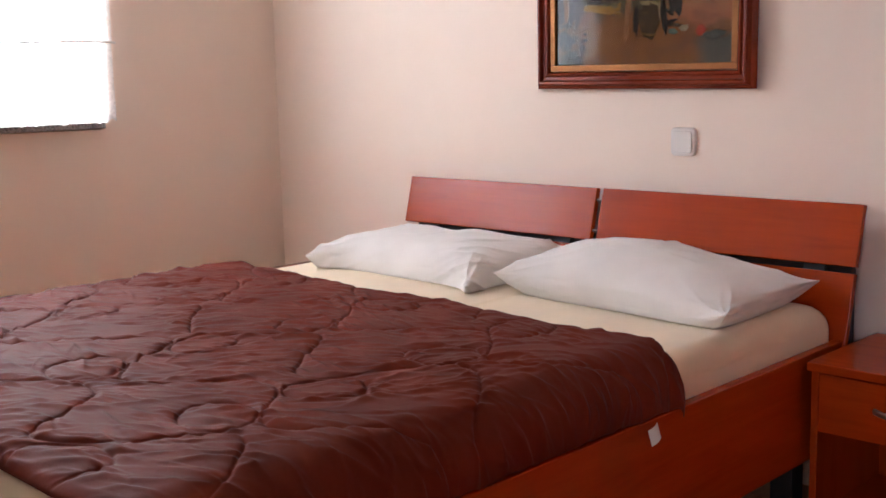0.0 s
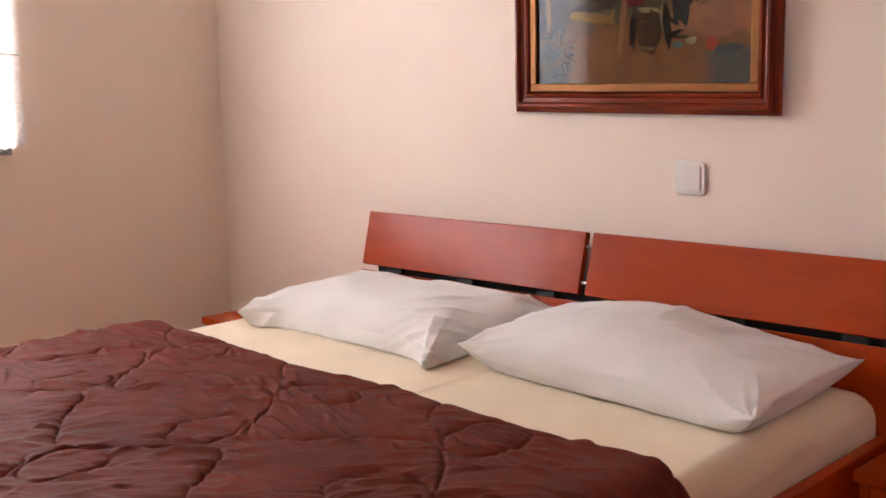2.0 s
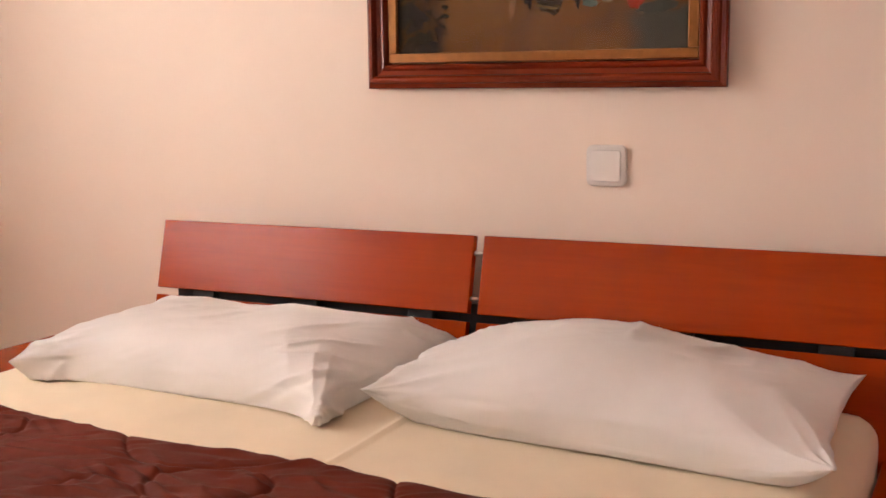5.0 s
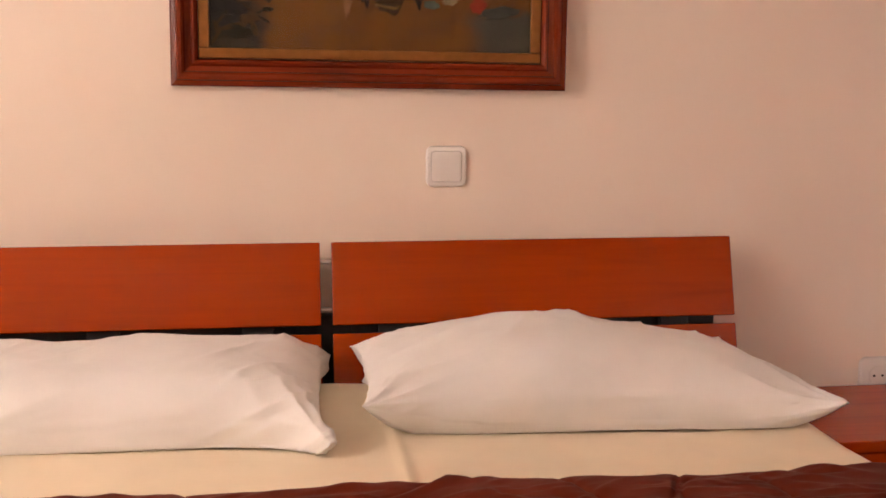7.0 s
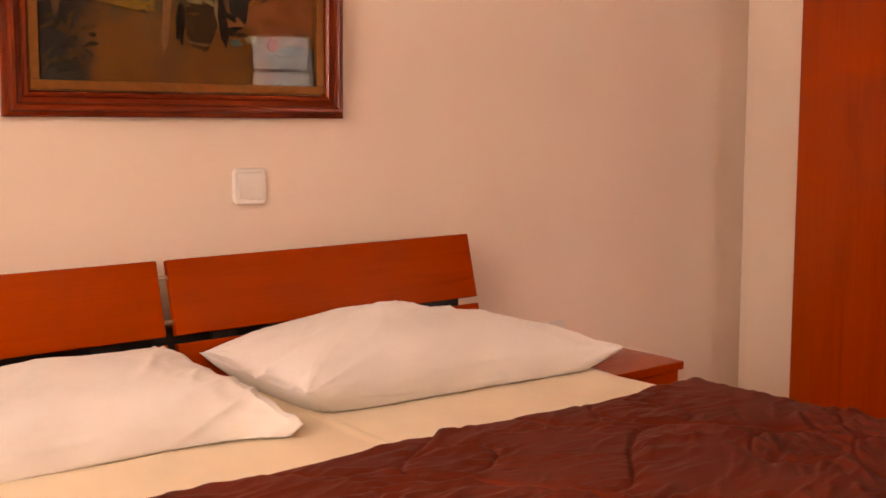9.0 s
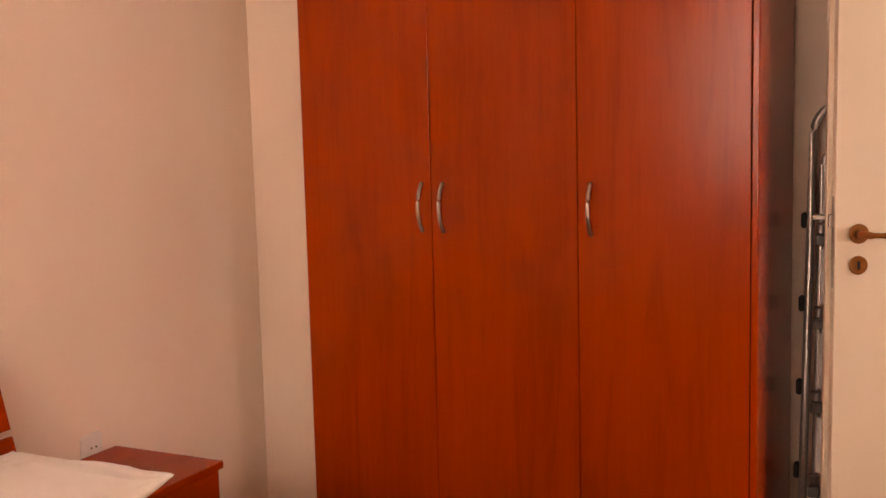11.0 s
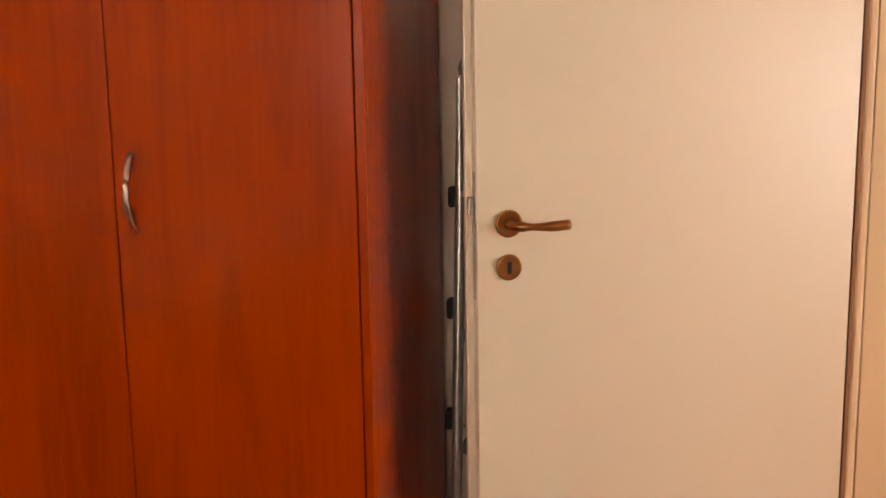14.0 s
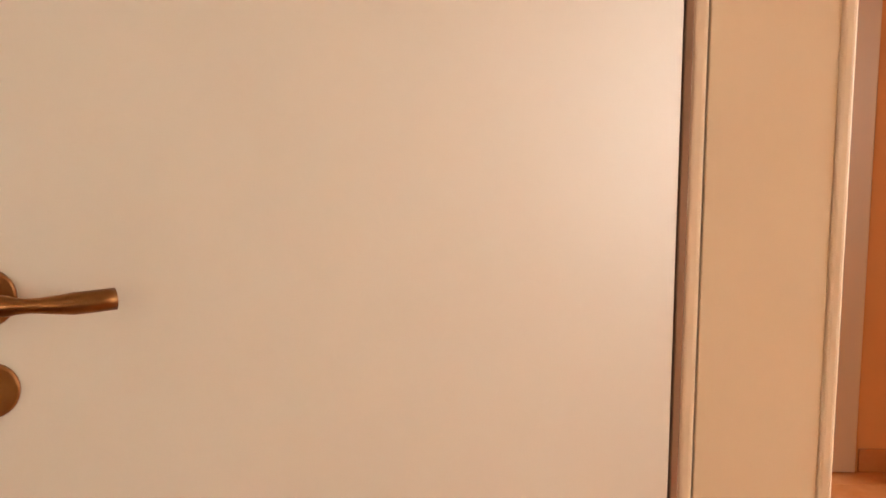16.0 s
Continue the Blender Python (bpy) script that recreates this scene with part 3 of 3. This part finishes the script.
# ---------------------------------------------------------------- nightstands
def nightstand(label, at):
    ob = thing("nightstand", label, "nightstand", at, "nightstands beside the bed")
    wd, dp, ht = 0.45, 0.385, 0.465
    part("top", box(0, wd, -dp, 0, ht - 0.022, ht, 0.003), WOOD_X, ob)
    for x in (0.008, wd - 0.026):
        part("side", box(x, x + 0.018, -dp + 0.012, -0.004, 0.0, ht - 0.022, 0.002), WOOD_Z, ob)
    part("back", box(0.026, wd - 0.026, -0.014, -0.006, 0.05, ht - 0.022), WOOD_Z, ob)
    part("shelf", box(0.026, wd - 0.026, -dp + 0.02, -0.015, 0.075, 0.093, 0.002), WOOD_X, ob)
    part("shelf", box(0.026, wd - 0.026, -dp + 0.05, -0.015, 0.285, 0.297, 0.002), WOOD_X, ob)
    drawer = part("drawer_front", box(0.03, wd - 0.03, -dp + 0.006, -dp + 0.024, 0.30, ht - 0.026, 0.002), WOOD_X, ob)
    mid = wd / 2
    part("handle", tube([(mid - 0.062 + 0.124 * k / 14, -dp + 0.006 - 0.026 * math.sin(math.pi * k / 14) ** 0.7, 0.375) for k in range(15)], 0.005, 8, flat=1.4), CHROME, drawer, "satin nickel bow handle", True)
    return ob


nightstand("cherry laminate nightstand with one drawer and an open shelf", (0.832, -0.012, 0))
nightstand("cherry laminate nightstand on the window side of the bed", (-1.30, -0.004, 0))


# ---------------------------------------------------------------- things on the north wall
sw = thing("light_switch", "white plastic rocker light switch on the wall", "light switch", (0.2455, 0, 0.944))
part("plate", plate(0.082, -0.010, -0.0005, 0.082, 0.014, 0.004), PLASTIC, sw)
# thin grey plate: shade around the rocker, put in as colour
part("gap_shade", plate(0.0622, -0.0104, -0.0101, 0.0622, 0.007, 0.0001), STEPGREY, sw)
part("rocker", plate(0.0605, -0.0135, -0.0105, 0.0605, 0.006, 0.0015), PLASTIC, sw)

sock = thing("wall_socket", "white plastic wall socket just above the nightstand", "socket", (1.194, 0, 0.484))
part("plate", plate(0.080, -0.010, -0.0005, 0.080, 0.016, 0.004), PLASTIC, sock)
part("well", disc(pose(0, -0.0115, 0, 90, 0, 0), 0.021, 0.003, 0.001), PLASTIC, sock)
for x in (-0.0095, 0.0095):
    part("pin_hole", disc(pose(x, -0.0135, 0, 90, 0, 0), 0.0028, 0.002, 0.0004, 12), BLACK, sock)

pic = thing("framed_painting", "oil painting of dim figures in a heavy reddish-brown wooden frame", "painting", (0.0975, -0.010, 1.098, 0.4, 0.6, -0.8))
PW, PH = 0.770, 0.62


def moulding(length, m, mat, name):
    """One mitred length of stepped picture moulding; profile across its width, inner side last."""
    prof = [(0, 0), (0, -0.012), (0.003, -0.016), (0.010, -0.018), (0.012, -0.028), (0.016, -0.033), (0.022, -0.033), (0.026, -0.028), (0.028, -0.021), (0.038, -0.018), (0.041, -0.024), (0.046, -0.025), (0.050, -0.021), (0.052, -0.014), (0.052, 0)]
    bm = bmesh.new()
    ends = [[bm.verts.new(((a if end == 0 else length - a), y, a)) for a, y in prof] for end in (0, 1)]
    for k in range(len(prof) - 1):
        bm.faces.new((ends[0][k], ends[0][k + 1], ends[1][k + 1], ends[1][k]))
    return part(name, bm, mat, pic, m=m)


moulding(PW, pose(-PW / 2, 0, 0), FRAME_WOOD_X, "frame_bar")
moulding(PW, pose(PW / 2, 0, PH, 0, 180, 0), FRAME_WOOD_X, "frame_bar")
moulding(PH, pose(-PW / 2, 0, PH, 0, 90, 0), FRAME_WOOD_Z, "frame_bar")
moulding(PH, pose(PW / 2, 0, 0, 0, -90, 0), FRAME_WOOD_Z, "frame_bar")
L0, L1 = 0.053, 0.073
for bar in ((-PW / 2 + L0, PW / 2 - L0, L0, L1), (-PW / 2 + L0, PW / 2 - L0, PH - L1, PH - L0), (-PW / 2 + L0, -PW / 2 + L1, L1, PH - L1), (PW / 2 - L1, PW / 2 - L0, L1, PH - L1)):
    part("gilt_liner", box(bar[0], bar[1], -0.016, -0.004, bar[2], bar[3], 0.002), GILT, pic)

CANVAS, nt, b = material("oil_painted_canvas")
v = coords(nt, (1, 1, 1))
sep = nt.nodes.new("ShaderNodeSeparateXYZ")
warp = nt.nodes.new("ShaderNodeVectorMath")
warp.operation = "ADD"
wobble = nt.nodes.new("ShaderNodeTexNoise")
wobble.inputs["Scale"].default_value, wobble.inputs["Detail"].default_value = 14, 5
nt.links.new(v, wobble.inputs["Vector"])
scaled = nt.nodes.new("ShaderNodeVectorMath")
scaled.operation = "SCALE"
scaled.inputs["Scale"].default_value = 0.12
nt.links.new(wobble.outputs["Color"], scaled.inputs[0])
nt.links.new(v, warp.inputs[0]), nt.links.new(scaled.outputs[0], warp.inputs[1])
nt.links.new(warp.outputs[0], sep.inputs[0])


def step(socket, lo, hi):
    r = nt.nodes.new("ShaderNodeMapRange")
    r.interpolation_type = "SMOOTHSTEP"
    r.inputs["From Min"].default_value, r.inputs["From Max"].default_value = lo, hi
    nt.links.new(socket, r.inputs["Value"])
    return r.outputs[0]


earth = ramp(nt, noise_out(nt, v, 9, 6, 0.65, 0.8), [(0.3, (0.15, 0.048, 0.008)), (0.5, (0.24, 0.084, 0.010)), (0.7, (0.28, 0.12, 0.024))])
clay = ramp(nt, noise_out(nt, v, 12, 6, 0.65, 0.8), [(0.3, (0.22, 0.062, 0.018)), (0.55, (0.36, 0.115, 0.034)), (0.72, (0.42, 0.17, 0.06))])
shade = ramp(nt, noise_out(nt, v, 20, 6, 0.7, 1.0), [(0.3, (0.010, 0.009, 0.009)), (0.55, (0.026, 0.02, 0.016)), (0.72, (0.075, 0.045, 0.02))])
slate = ramp(nt, noise_out(nt, v, 16, 5, 0.65, 0.6), [(0.3, (0.055, 0.05, 0.038)), (0.7, (0.12, 0.115, 0.085))])
moss = ramp(nt, noise_out(nt, v, 18, 6, 0.7, 1.0), [(0.3, (0.03, 0.025, 0.012)), (0.55, (0.10, 0.075, 0.028)), (0.72, (0.24, 0.18, 0.07))])
col = mixed(nt, earth, moss, step(sep.outputs["Z"], 0.26, 0.30))
right = nt.nodes.new("ShaderNodeMath")
right.operation = "MULTIPLY"
nt.links.new(step(sep.outputs["X"], 0.14, 0.19), right.inputs[0]), nt.links.new(step(sep.outputs["Z"], 0.235, 0.26), right.inputs[1])
col = mixed(nt, col, clay, right.outputs[0])
low = nt.nodes.new("ShaderNodeMath")
low.operation = "MULTIPLY"
nt.links.new(step(sep.outputs["X"], 0.21, 0.30), low.inputs[0]), nt.links.new(step(sep.outputs["Z"], 0.225, 0.20), low.inputs[1])
col = mixed(nt, col, slate, low.outputs[0])
col = mixed(nt, col, shade, step(sep.outputs["X"], -0.12, -0.18))
col = mixed(nt, col, shade, step(sep.outputs["Z"], 0.46, 0.54))
nt.links.new(col, b.inputs["Base Color"])
b.inputs["Roughness"].default_value = 0.6
b.inputs["Specular IOR Level"].default_value = 0.2
bump(nt, b, noise_out(nt, v, 34, 3, 0.5, 1.2), 0.06, 0.001)
canvas = part("canvas", box(-PW / 2 + L0, PW / 2 - L0, -0.004, -0.001, L0, PH - L0), CANVAS, pic)


def daub(name, cx, cz, rx, rz, colour, seed, tilt=0.0):
    """A raised patch of paint with an uneven outline."""
    m = bpy.data.materials.get(name)
    if m is None:
        m, nt_, b_ = material(name)
        nt_.links.new(ramp(nt_, noise_out(nt_, coords(nt_, (1, 1, 1)), 45, 5, 0.7, 1.0), [(0.3, tuple(c * 0.45 for c in colour)), (0.65, colour)]), b_.inputs["Base Color"])
        b_.inputs["Roughness"].default_value, b_.inputs["Specular IOR Level"].default_value = 0.7, 0.1
    bm = bmesh.new()
    ring = []
    for k in range(28):
        a = k * math.tau / 28
        r = 1 + 0.35 * noise.noise((2 * math.cos(a), 2 * math.sin(a), seed))
        x, z = rx * r * math.cos(a), rz * r * math.sin(a)
        ring.append((cx + x * math.cos(tilt) - z * math.sin(tilt), cz + x * math.sin(tilt) + z * math.cos(tilt)))
    lo, hi = [bm.verts.new((x, -0.0041, z)) for x, z in ring], [bm.verts.new((x + (cx - x) * 0.06, -0.0052, z + (cz - z) * 0.06)) for x, z in ring]
    bm.faces.new(hi)
    for k in range(28):
        bm.faces.new((lo[k], lo[(k + 1) % 28], hi[(k + 1) % 28], hi[k]))
    part("paint_patch", bm, m, pic)


for n, d in enumerate((
        ("paint_straw", -0.13, 0.308, 0.062, 0.026, (0.30, 0.22, 0.085)), ("paint_umber", -0.13, 0.266, 0.075, 0.014, (0.06, 0.032, 0.014)),
        ("paint_yellow", -0.135, 0.236, 0.07, 0.013, (0.42, 0.22, 0.035)), ("paint_dark_red", -0.025, 0.375, 0.068, 0.085, (0.16, 0.012, 0.010)),
        ("paint_crimson", -0.012, 0.315, 0.045, 0.055, (0.23, 0.018, 0.014)), ("paint_flesh", -0.043, 0.225, 0.010, 0.088, (0.44, 0.20, 0.08)),
        ("paint_slate_dark", 0.115, 0.33, 0.035, 0.13, (0.035, 0.033, 0.028)), ("paint_jug", 0.034, 0.198, 0.040, 0.052, (0.085, 0.042, 0.014)),
        ("paint_black", -0.012, 0.20, 0.010, 0.045, (0.022, 0.015, 0.012)), ("paint_black", 0.085, 0.205, 0.011, 0.05, (0.022, 0.015, 0.012)),
        ("paint_jug_rim", 0.034, 0.246, 0.034, 0.007, (0.50, 0.38, 0.16)), ("paint_hoop", 0.034, 0.220, 0.031, 0.0035, (0.36, 0.20, 0.06)),
        ("paint_hoop", 0.034, 0.190, 0.031, 0.0035, (0.36, 0.20, 0.06)), ("paint_hoop", 0.030, 0.158, 0.028, 0.005, (0.36, 0.20, 0.06)),
        ("paint_handle", 0.072, 0.225, 0.006, 0.032, (0.40, 0.27, 0.12)), ("paint_stem", -0.275, 0.26, 0.010, 0.065, (0.20, 0.09, 0.04)),
        ("paint_teal", 0.115, 0.163, 0.016, 0.008, (0.16, 0.23, 0.17)), ("paint_bowl", 0.152, 0.172, 0.016, 0.009, (0.46, 0.36, 0.2)),
        ("paint_red", 0.208, 0.163, 0.017, 0.015, (0.55, 0.06, 0.025)), ("paint_apple", 0.222, 0.146, 0.012, 0.008, (0.40, 0.30, 0.17)),
        ("paint_blue_grey", 0.25, 0.150, 0.04, 0.012, (0.10, 0.105, 0.085)), ("paint_leaf", -0.26, 0.105, 0.03, 0.014, (0.028, 0.025, 0.014)),
        ("paint_leaf_gold", -0.235, 0.13, 0.018, 0.010, (0.13, 0.06, 0.018)), ("paint_orange", 0.145, 0.30, 0.016, 0.022, (0.50, 0.19, 0.03)),
        ("paint_orange", 0.165, 0.345, 0.012, 0.018, (0.50, 0.19, 0.03)), ("paint_branch", 0.23, 0.42, 0.05, 0.03, (0.05, 0.042, 0.012)))):
    daub(*d, n * 3.7, 0.12 * math.sin(n * 2.3))
# short loose strokes over the dark side, the foreground and the branches
strokes = random.Random(41)
for x0, x1, z0, z1, count, kinds in ((-0.30, -0.20, 0.085, 0.20, 30, ("paint_leaf", "paint_leaf_gold", "paint_leaf_gold")), (-0.20, -0.05, 0.22, 0.33, 22, ("paint_umber", "paint_straw", "paint_yellow", "paint_leaf_gold")),
                                     (0.09, 0.14, 0.16, 0.30, 14, ("paint_slate_dark", "paint_black", "paint_jug")), (0.13, 0.19, 0.25, 0.40, 18, ("paint_orange", "paint_leaf_gold", "paint_black")),
                                     (0.16, 0.30, 0.37, 0.53, 34, ("paint_branch", "paint_black", "paint_leaf_gold", "paint_bowl"))):
    for k in range(count):
        long_, thin = strokes.uniform(0.008, 0.024), strokes.uniform(0.002, 0.006)
        daub(strokes.choice(kinds), strokes.uniform(x0, x1), strokes.uniform(z0, min(z1, PH - 0.09)), long_, thin, None, strokes.uniform(0, 90), strokes.uniform(-1.3, 1.3))
glass = part("glass", box(-PW / 2 + L1 - 0.004, PW / 2 - L1 + 0.004, -0.0085, -0.0065, L1 - 0.004, PH - L1 + 0.004), PICTURE_GLASS, pic)
glass.visible_shadow = False


# ---------------------------------------------------------------- wardrobe
WX, WY0, WY1, WZ = 1.868, -1.722, -0.311, 2.18
wardrobe = thing("wardrobe", "tall cherry laminate wardrobe with three closed doors", "wardrobe", (2.17, -1.02, 0))
wm = Matrix.Translation((-2.17, 1.02, 0))
part("side_panel", box(WX + 0.0195, 2.465, WY0, WY0 + 0.018, 0, WZ, 0.001), WOOD_Z, wardrobe, m=wm)
part("side_panel", box(WX + 0.0195, 2.465, WY1 - 0.018, WY1, 0, WZ, 0.001), WOOD_Z, wardrobe, m=wm)
part("front_edge", box(WX + 0.001, WX + 0.019, WY0, WY0 + 0.018, 0, WZ, 0.002), WOOD_Z, wardrobe, m=wm)
part("top", box(WX + 0.02, 2.465, WY0 + 0.019, WY1 - 0.019, WZ - 0.018, WZ, 0.001), WOOD_Y, wardrobe, m=wm)
part("plinth", box(WX + 0.045, WX + 0.06, WY0 + 0.019, WY1 - 0.019, 0, 0.08, 0.001), WOOD_Y, wardrobe, m=wm)
part("back", box(2.458, 2.464, WY0 + 0.019, WY1 - 0.019, 0.02, WZ - 0.019), WOOD_Z, wardrobe, m=wm)
for y0, y1, hy in ((-0.7615, WY1, -0.730), (-1.222, -0.7632, -0.800), (-1.702, -1.2238, -1.262)):
    d = part("door", box(WX, WX + 0.018, y0 + 0.0005, y1, 0.082, WZ - 0.004, 0.0022), WOOD_Z, wardrobe, m=wm)
    part("handle", tube([(WX - 0.030 * math.sin(math.pi * k / 16) ** 0.75, hy, 1.045 + 0.146 * k / 16) for k in range(17)], 0.0055, 10, flat=1.0), CHROME, d, "satin nickel bow handle", True, wm)


# ---------------------------------------------------------------- bedroom door
HINGE, FREE = Vector((2.344, -2.62)), Vector((1.981, -1.90))
swing = math.degrees(math.atan2(FREE.y - HINGE.y, FREE.x - HINGE.x))
LW = (FREE - HINGE).length


def leaf_parts(ob, length):
    """A flush lacquered leaf along +x from its hinge; its visible face looks to +y."""
    part("leaf", box(0.0, length, -0.0255, 0, 0.006, 2.03, 0.003), LACQUER, ob)
    part("rebate_lip", box(-0.013, length + 0.014, -0.040, -0.026, 0.006, 2.045, 0.003), LACQUER, ob)
    part("lock_plate", box(length - 0.001, length + 0.0012, -0.021, -0.004, 0.905, 1.15, 0.0005), STEEL, ob, "dull steel lock plate")
    part("latch", box(length + 0.001, length + 0.013, -0.019, -0.007, 1.068, 1.102, 0.003), STEEL, ob, "steel latch bolt")
    hx = length - 0.0625
    rose = part("rosette", disc(pose(hx, 0.005, 1.05, 90, 0, 0), 0.0265, 0.009, 0.003), BRONZE, ob, "round antique bronze rosette")
    pts = [(hx, 0.008, 1.05), (hx, 0.03, 1.05), (hx - 0.004, 0.042, 1.05), (hx - 0.014, 0.049, 1.0495)]
    rad = [0.010, 0.0088, 0.0092, 0.0095]
    for k in range(1, 11):
        pts.append((hx - 0.014 - 0.0090 * k, 0.049 + 0.004 * math.sin(k * 0.3), 1.0495 - 0.0012 * math.sin(math.pi * k / 10)))
        rad.append(0.0088 - 0.0022 * math.sin(min(1, k / 4.5) * math.pi) + (0.0012 if k > 5 else 0))
    part("lever", tube(pts, 0.008, 12, radii=rad, flat=1.0), BRONZE, rose, "antique bronze lever handle", True)
    esc = part("escutcheon", disc(pose(hx, 0.004, 0.966, 90, 0, 0), 0.0255, 0.008, 0.003), BRONZE, ob, "round antique bronze keyhole plate")
    part("keyhole", box(hx - 0.004, hx + 0.004, 0.0075, 0.0088, 0.954, 0.977, 0.0003), BLACK, esc, "dark keyhole slot")
    for z in (0.25, 1.80):
        part("hinge", tube([(-0.02, -0.040, z - 0.045), (-0.02, -0.040, z + 0.045)], 0.007, 12), BRONZE, ob, "bronze door hinge", True)


door = thing("door_1", "cream lacquered flush door standing half open, with bronze lever", "door", (HINGE.x, HINGE.y, 0, 0, 0, swing))
door["kind"] = "structure"
leaf_parts(door, LW)
door2 = thing("door_2", "white lacquered flush door standing open across the hall", "door", (HALL_E + 0.0, -3.672, HALL_Z, 0, 0, 0.5))
door2["kind"] = "structure"
leaf_parts(door2, 0.80)


# ---------------------------------------------------------------- ladder behind the door
ladder = thing("step_ladder", "folded grey tubular step ladder leaning behind the door", "ladder", (2.30, -1.818, 0, 0, 0, 0))


def hoop(x_low, x_high, y0, y1, top, r):
    """An inverted U of tube, leaning from x_low at the floor to x_high at the top."""
    rows = [(y0, z) for z in (0.02, 0.5, 1.0, top - r)] + [(y0 + r - r * math.cos(a), top - r + r * math.sin(a)) for a in (k * math.pi / 16 for k in range(1, 9))]
    rows += [(y1 - r + r * math.sin(a), top - r + r * math.cos(a)) for a in (k * math.pi / 16 for k in range(0, 9))] + [(y1, z) for z in (1.0, 0.5, 0.02)]
    return [(x_low + (x_high - x_low) * z / top, y, z) for y, z in rows]


part("front_frame", tube([(x, -y, z) for x, y, z in hoop(-0.06, 0.12, -0.03, 0.36, 1.40, 0.09)], 0.0125, 12), TUBE, ladder, "bent grey tube frame", True)
part("rear_frame", tube([(x, -y, z) for x, y, z in hoop(0.02, 0.145, -0.005, 0.335, 1.26, 0.05)], 0.010, 12), TUBE, ladder, smooth=True)
for k, z in enumerate((0.28, 0.53, 0.78, 1.03)):
    x = -0.06 + 0.18 * z / 1.4
    step_ = part("step", box(x - 0.012, x + 0.006, -0.325, -0.005, z + 0.02, z + 0.19, 0.004), STEPGREY, ladder, "pale grey folded step")
    part("hinge_block", box(x - 0.03, x - 0.002, -0.02, 0.012, z - 0.052, z - 0.02, 0.003), DARKGREY, step_, "dark grey plastic hinge block")
    part("rod", tube([(x - 0.018, -0.33, z + 0.012), (x - 0.018, 0.012, z + 0.012)], 0.004, 8), CHROME, step_, smooth=True)
    part("bumper", box(x - 0.010, x + 0.022, 0.040, 0.058, z - 0.005, z + 0.043, 0.008, 3), BLACK, ladder, "black rubber bumper")
part("catch", box(0.03, 0.08, -0.07, 0.02, 1.055, 1.068, 0.002), PLASTIC, ladder, "white plastic catch")
for y in (0.03, -0.36):
    part("foot", tube([(-0.06, y, 0.0), (-0.057, y, 0.035)], 0.016, 12), BLACK, ladder, "black rubber foot")


# ---------------------------------------------------------------- floor tiles
def tiles(ground, z, x0, x1, y0, y1, size=0.33, gap=0.005):
    me, nx, ny = None, math.ceil((x1 - x0) / size - 0.02), math.ceil((y1 - y0) / size - 0.02)
    for i in range(nx):
        for j in range(ny):
            if me is None:
                t = part("tile", box(-(size - gap) / 2, (size - gap) / 2, -(size - gap) / 2, (size - gap) / 2, -0.0055, 0.0, 0.0012, 1), TILE, ground)
                me = t.data
            else:
                t = new("tile", me)
                t.parent = ground
            t.location = (x0 + (i + 0.5) * size, y0 + (j + 0.5) * size, z)


tiles(hall_floor, HALL_Z, 0.72, 7.0, -4.60, -2.81)
tiles(floor, 0.0, W, E, -2.80, 0.0)
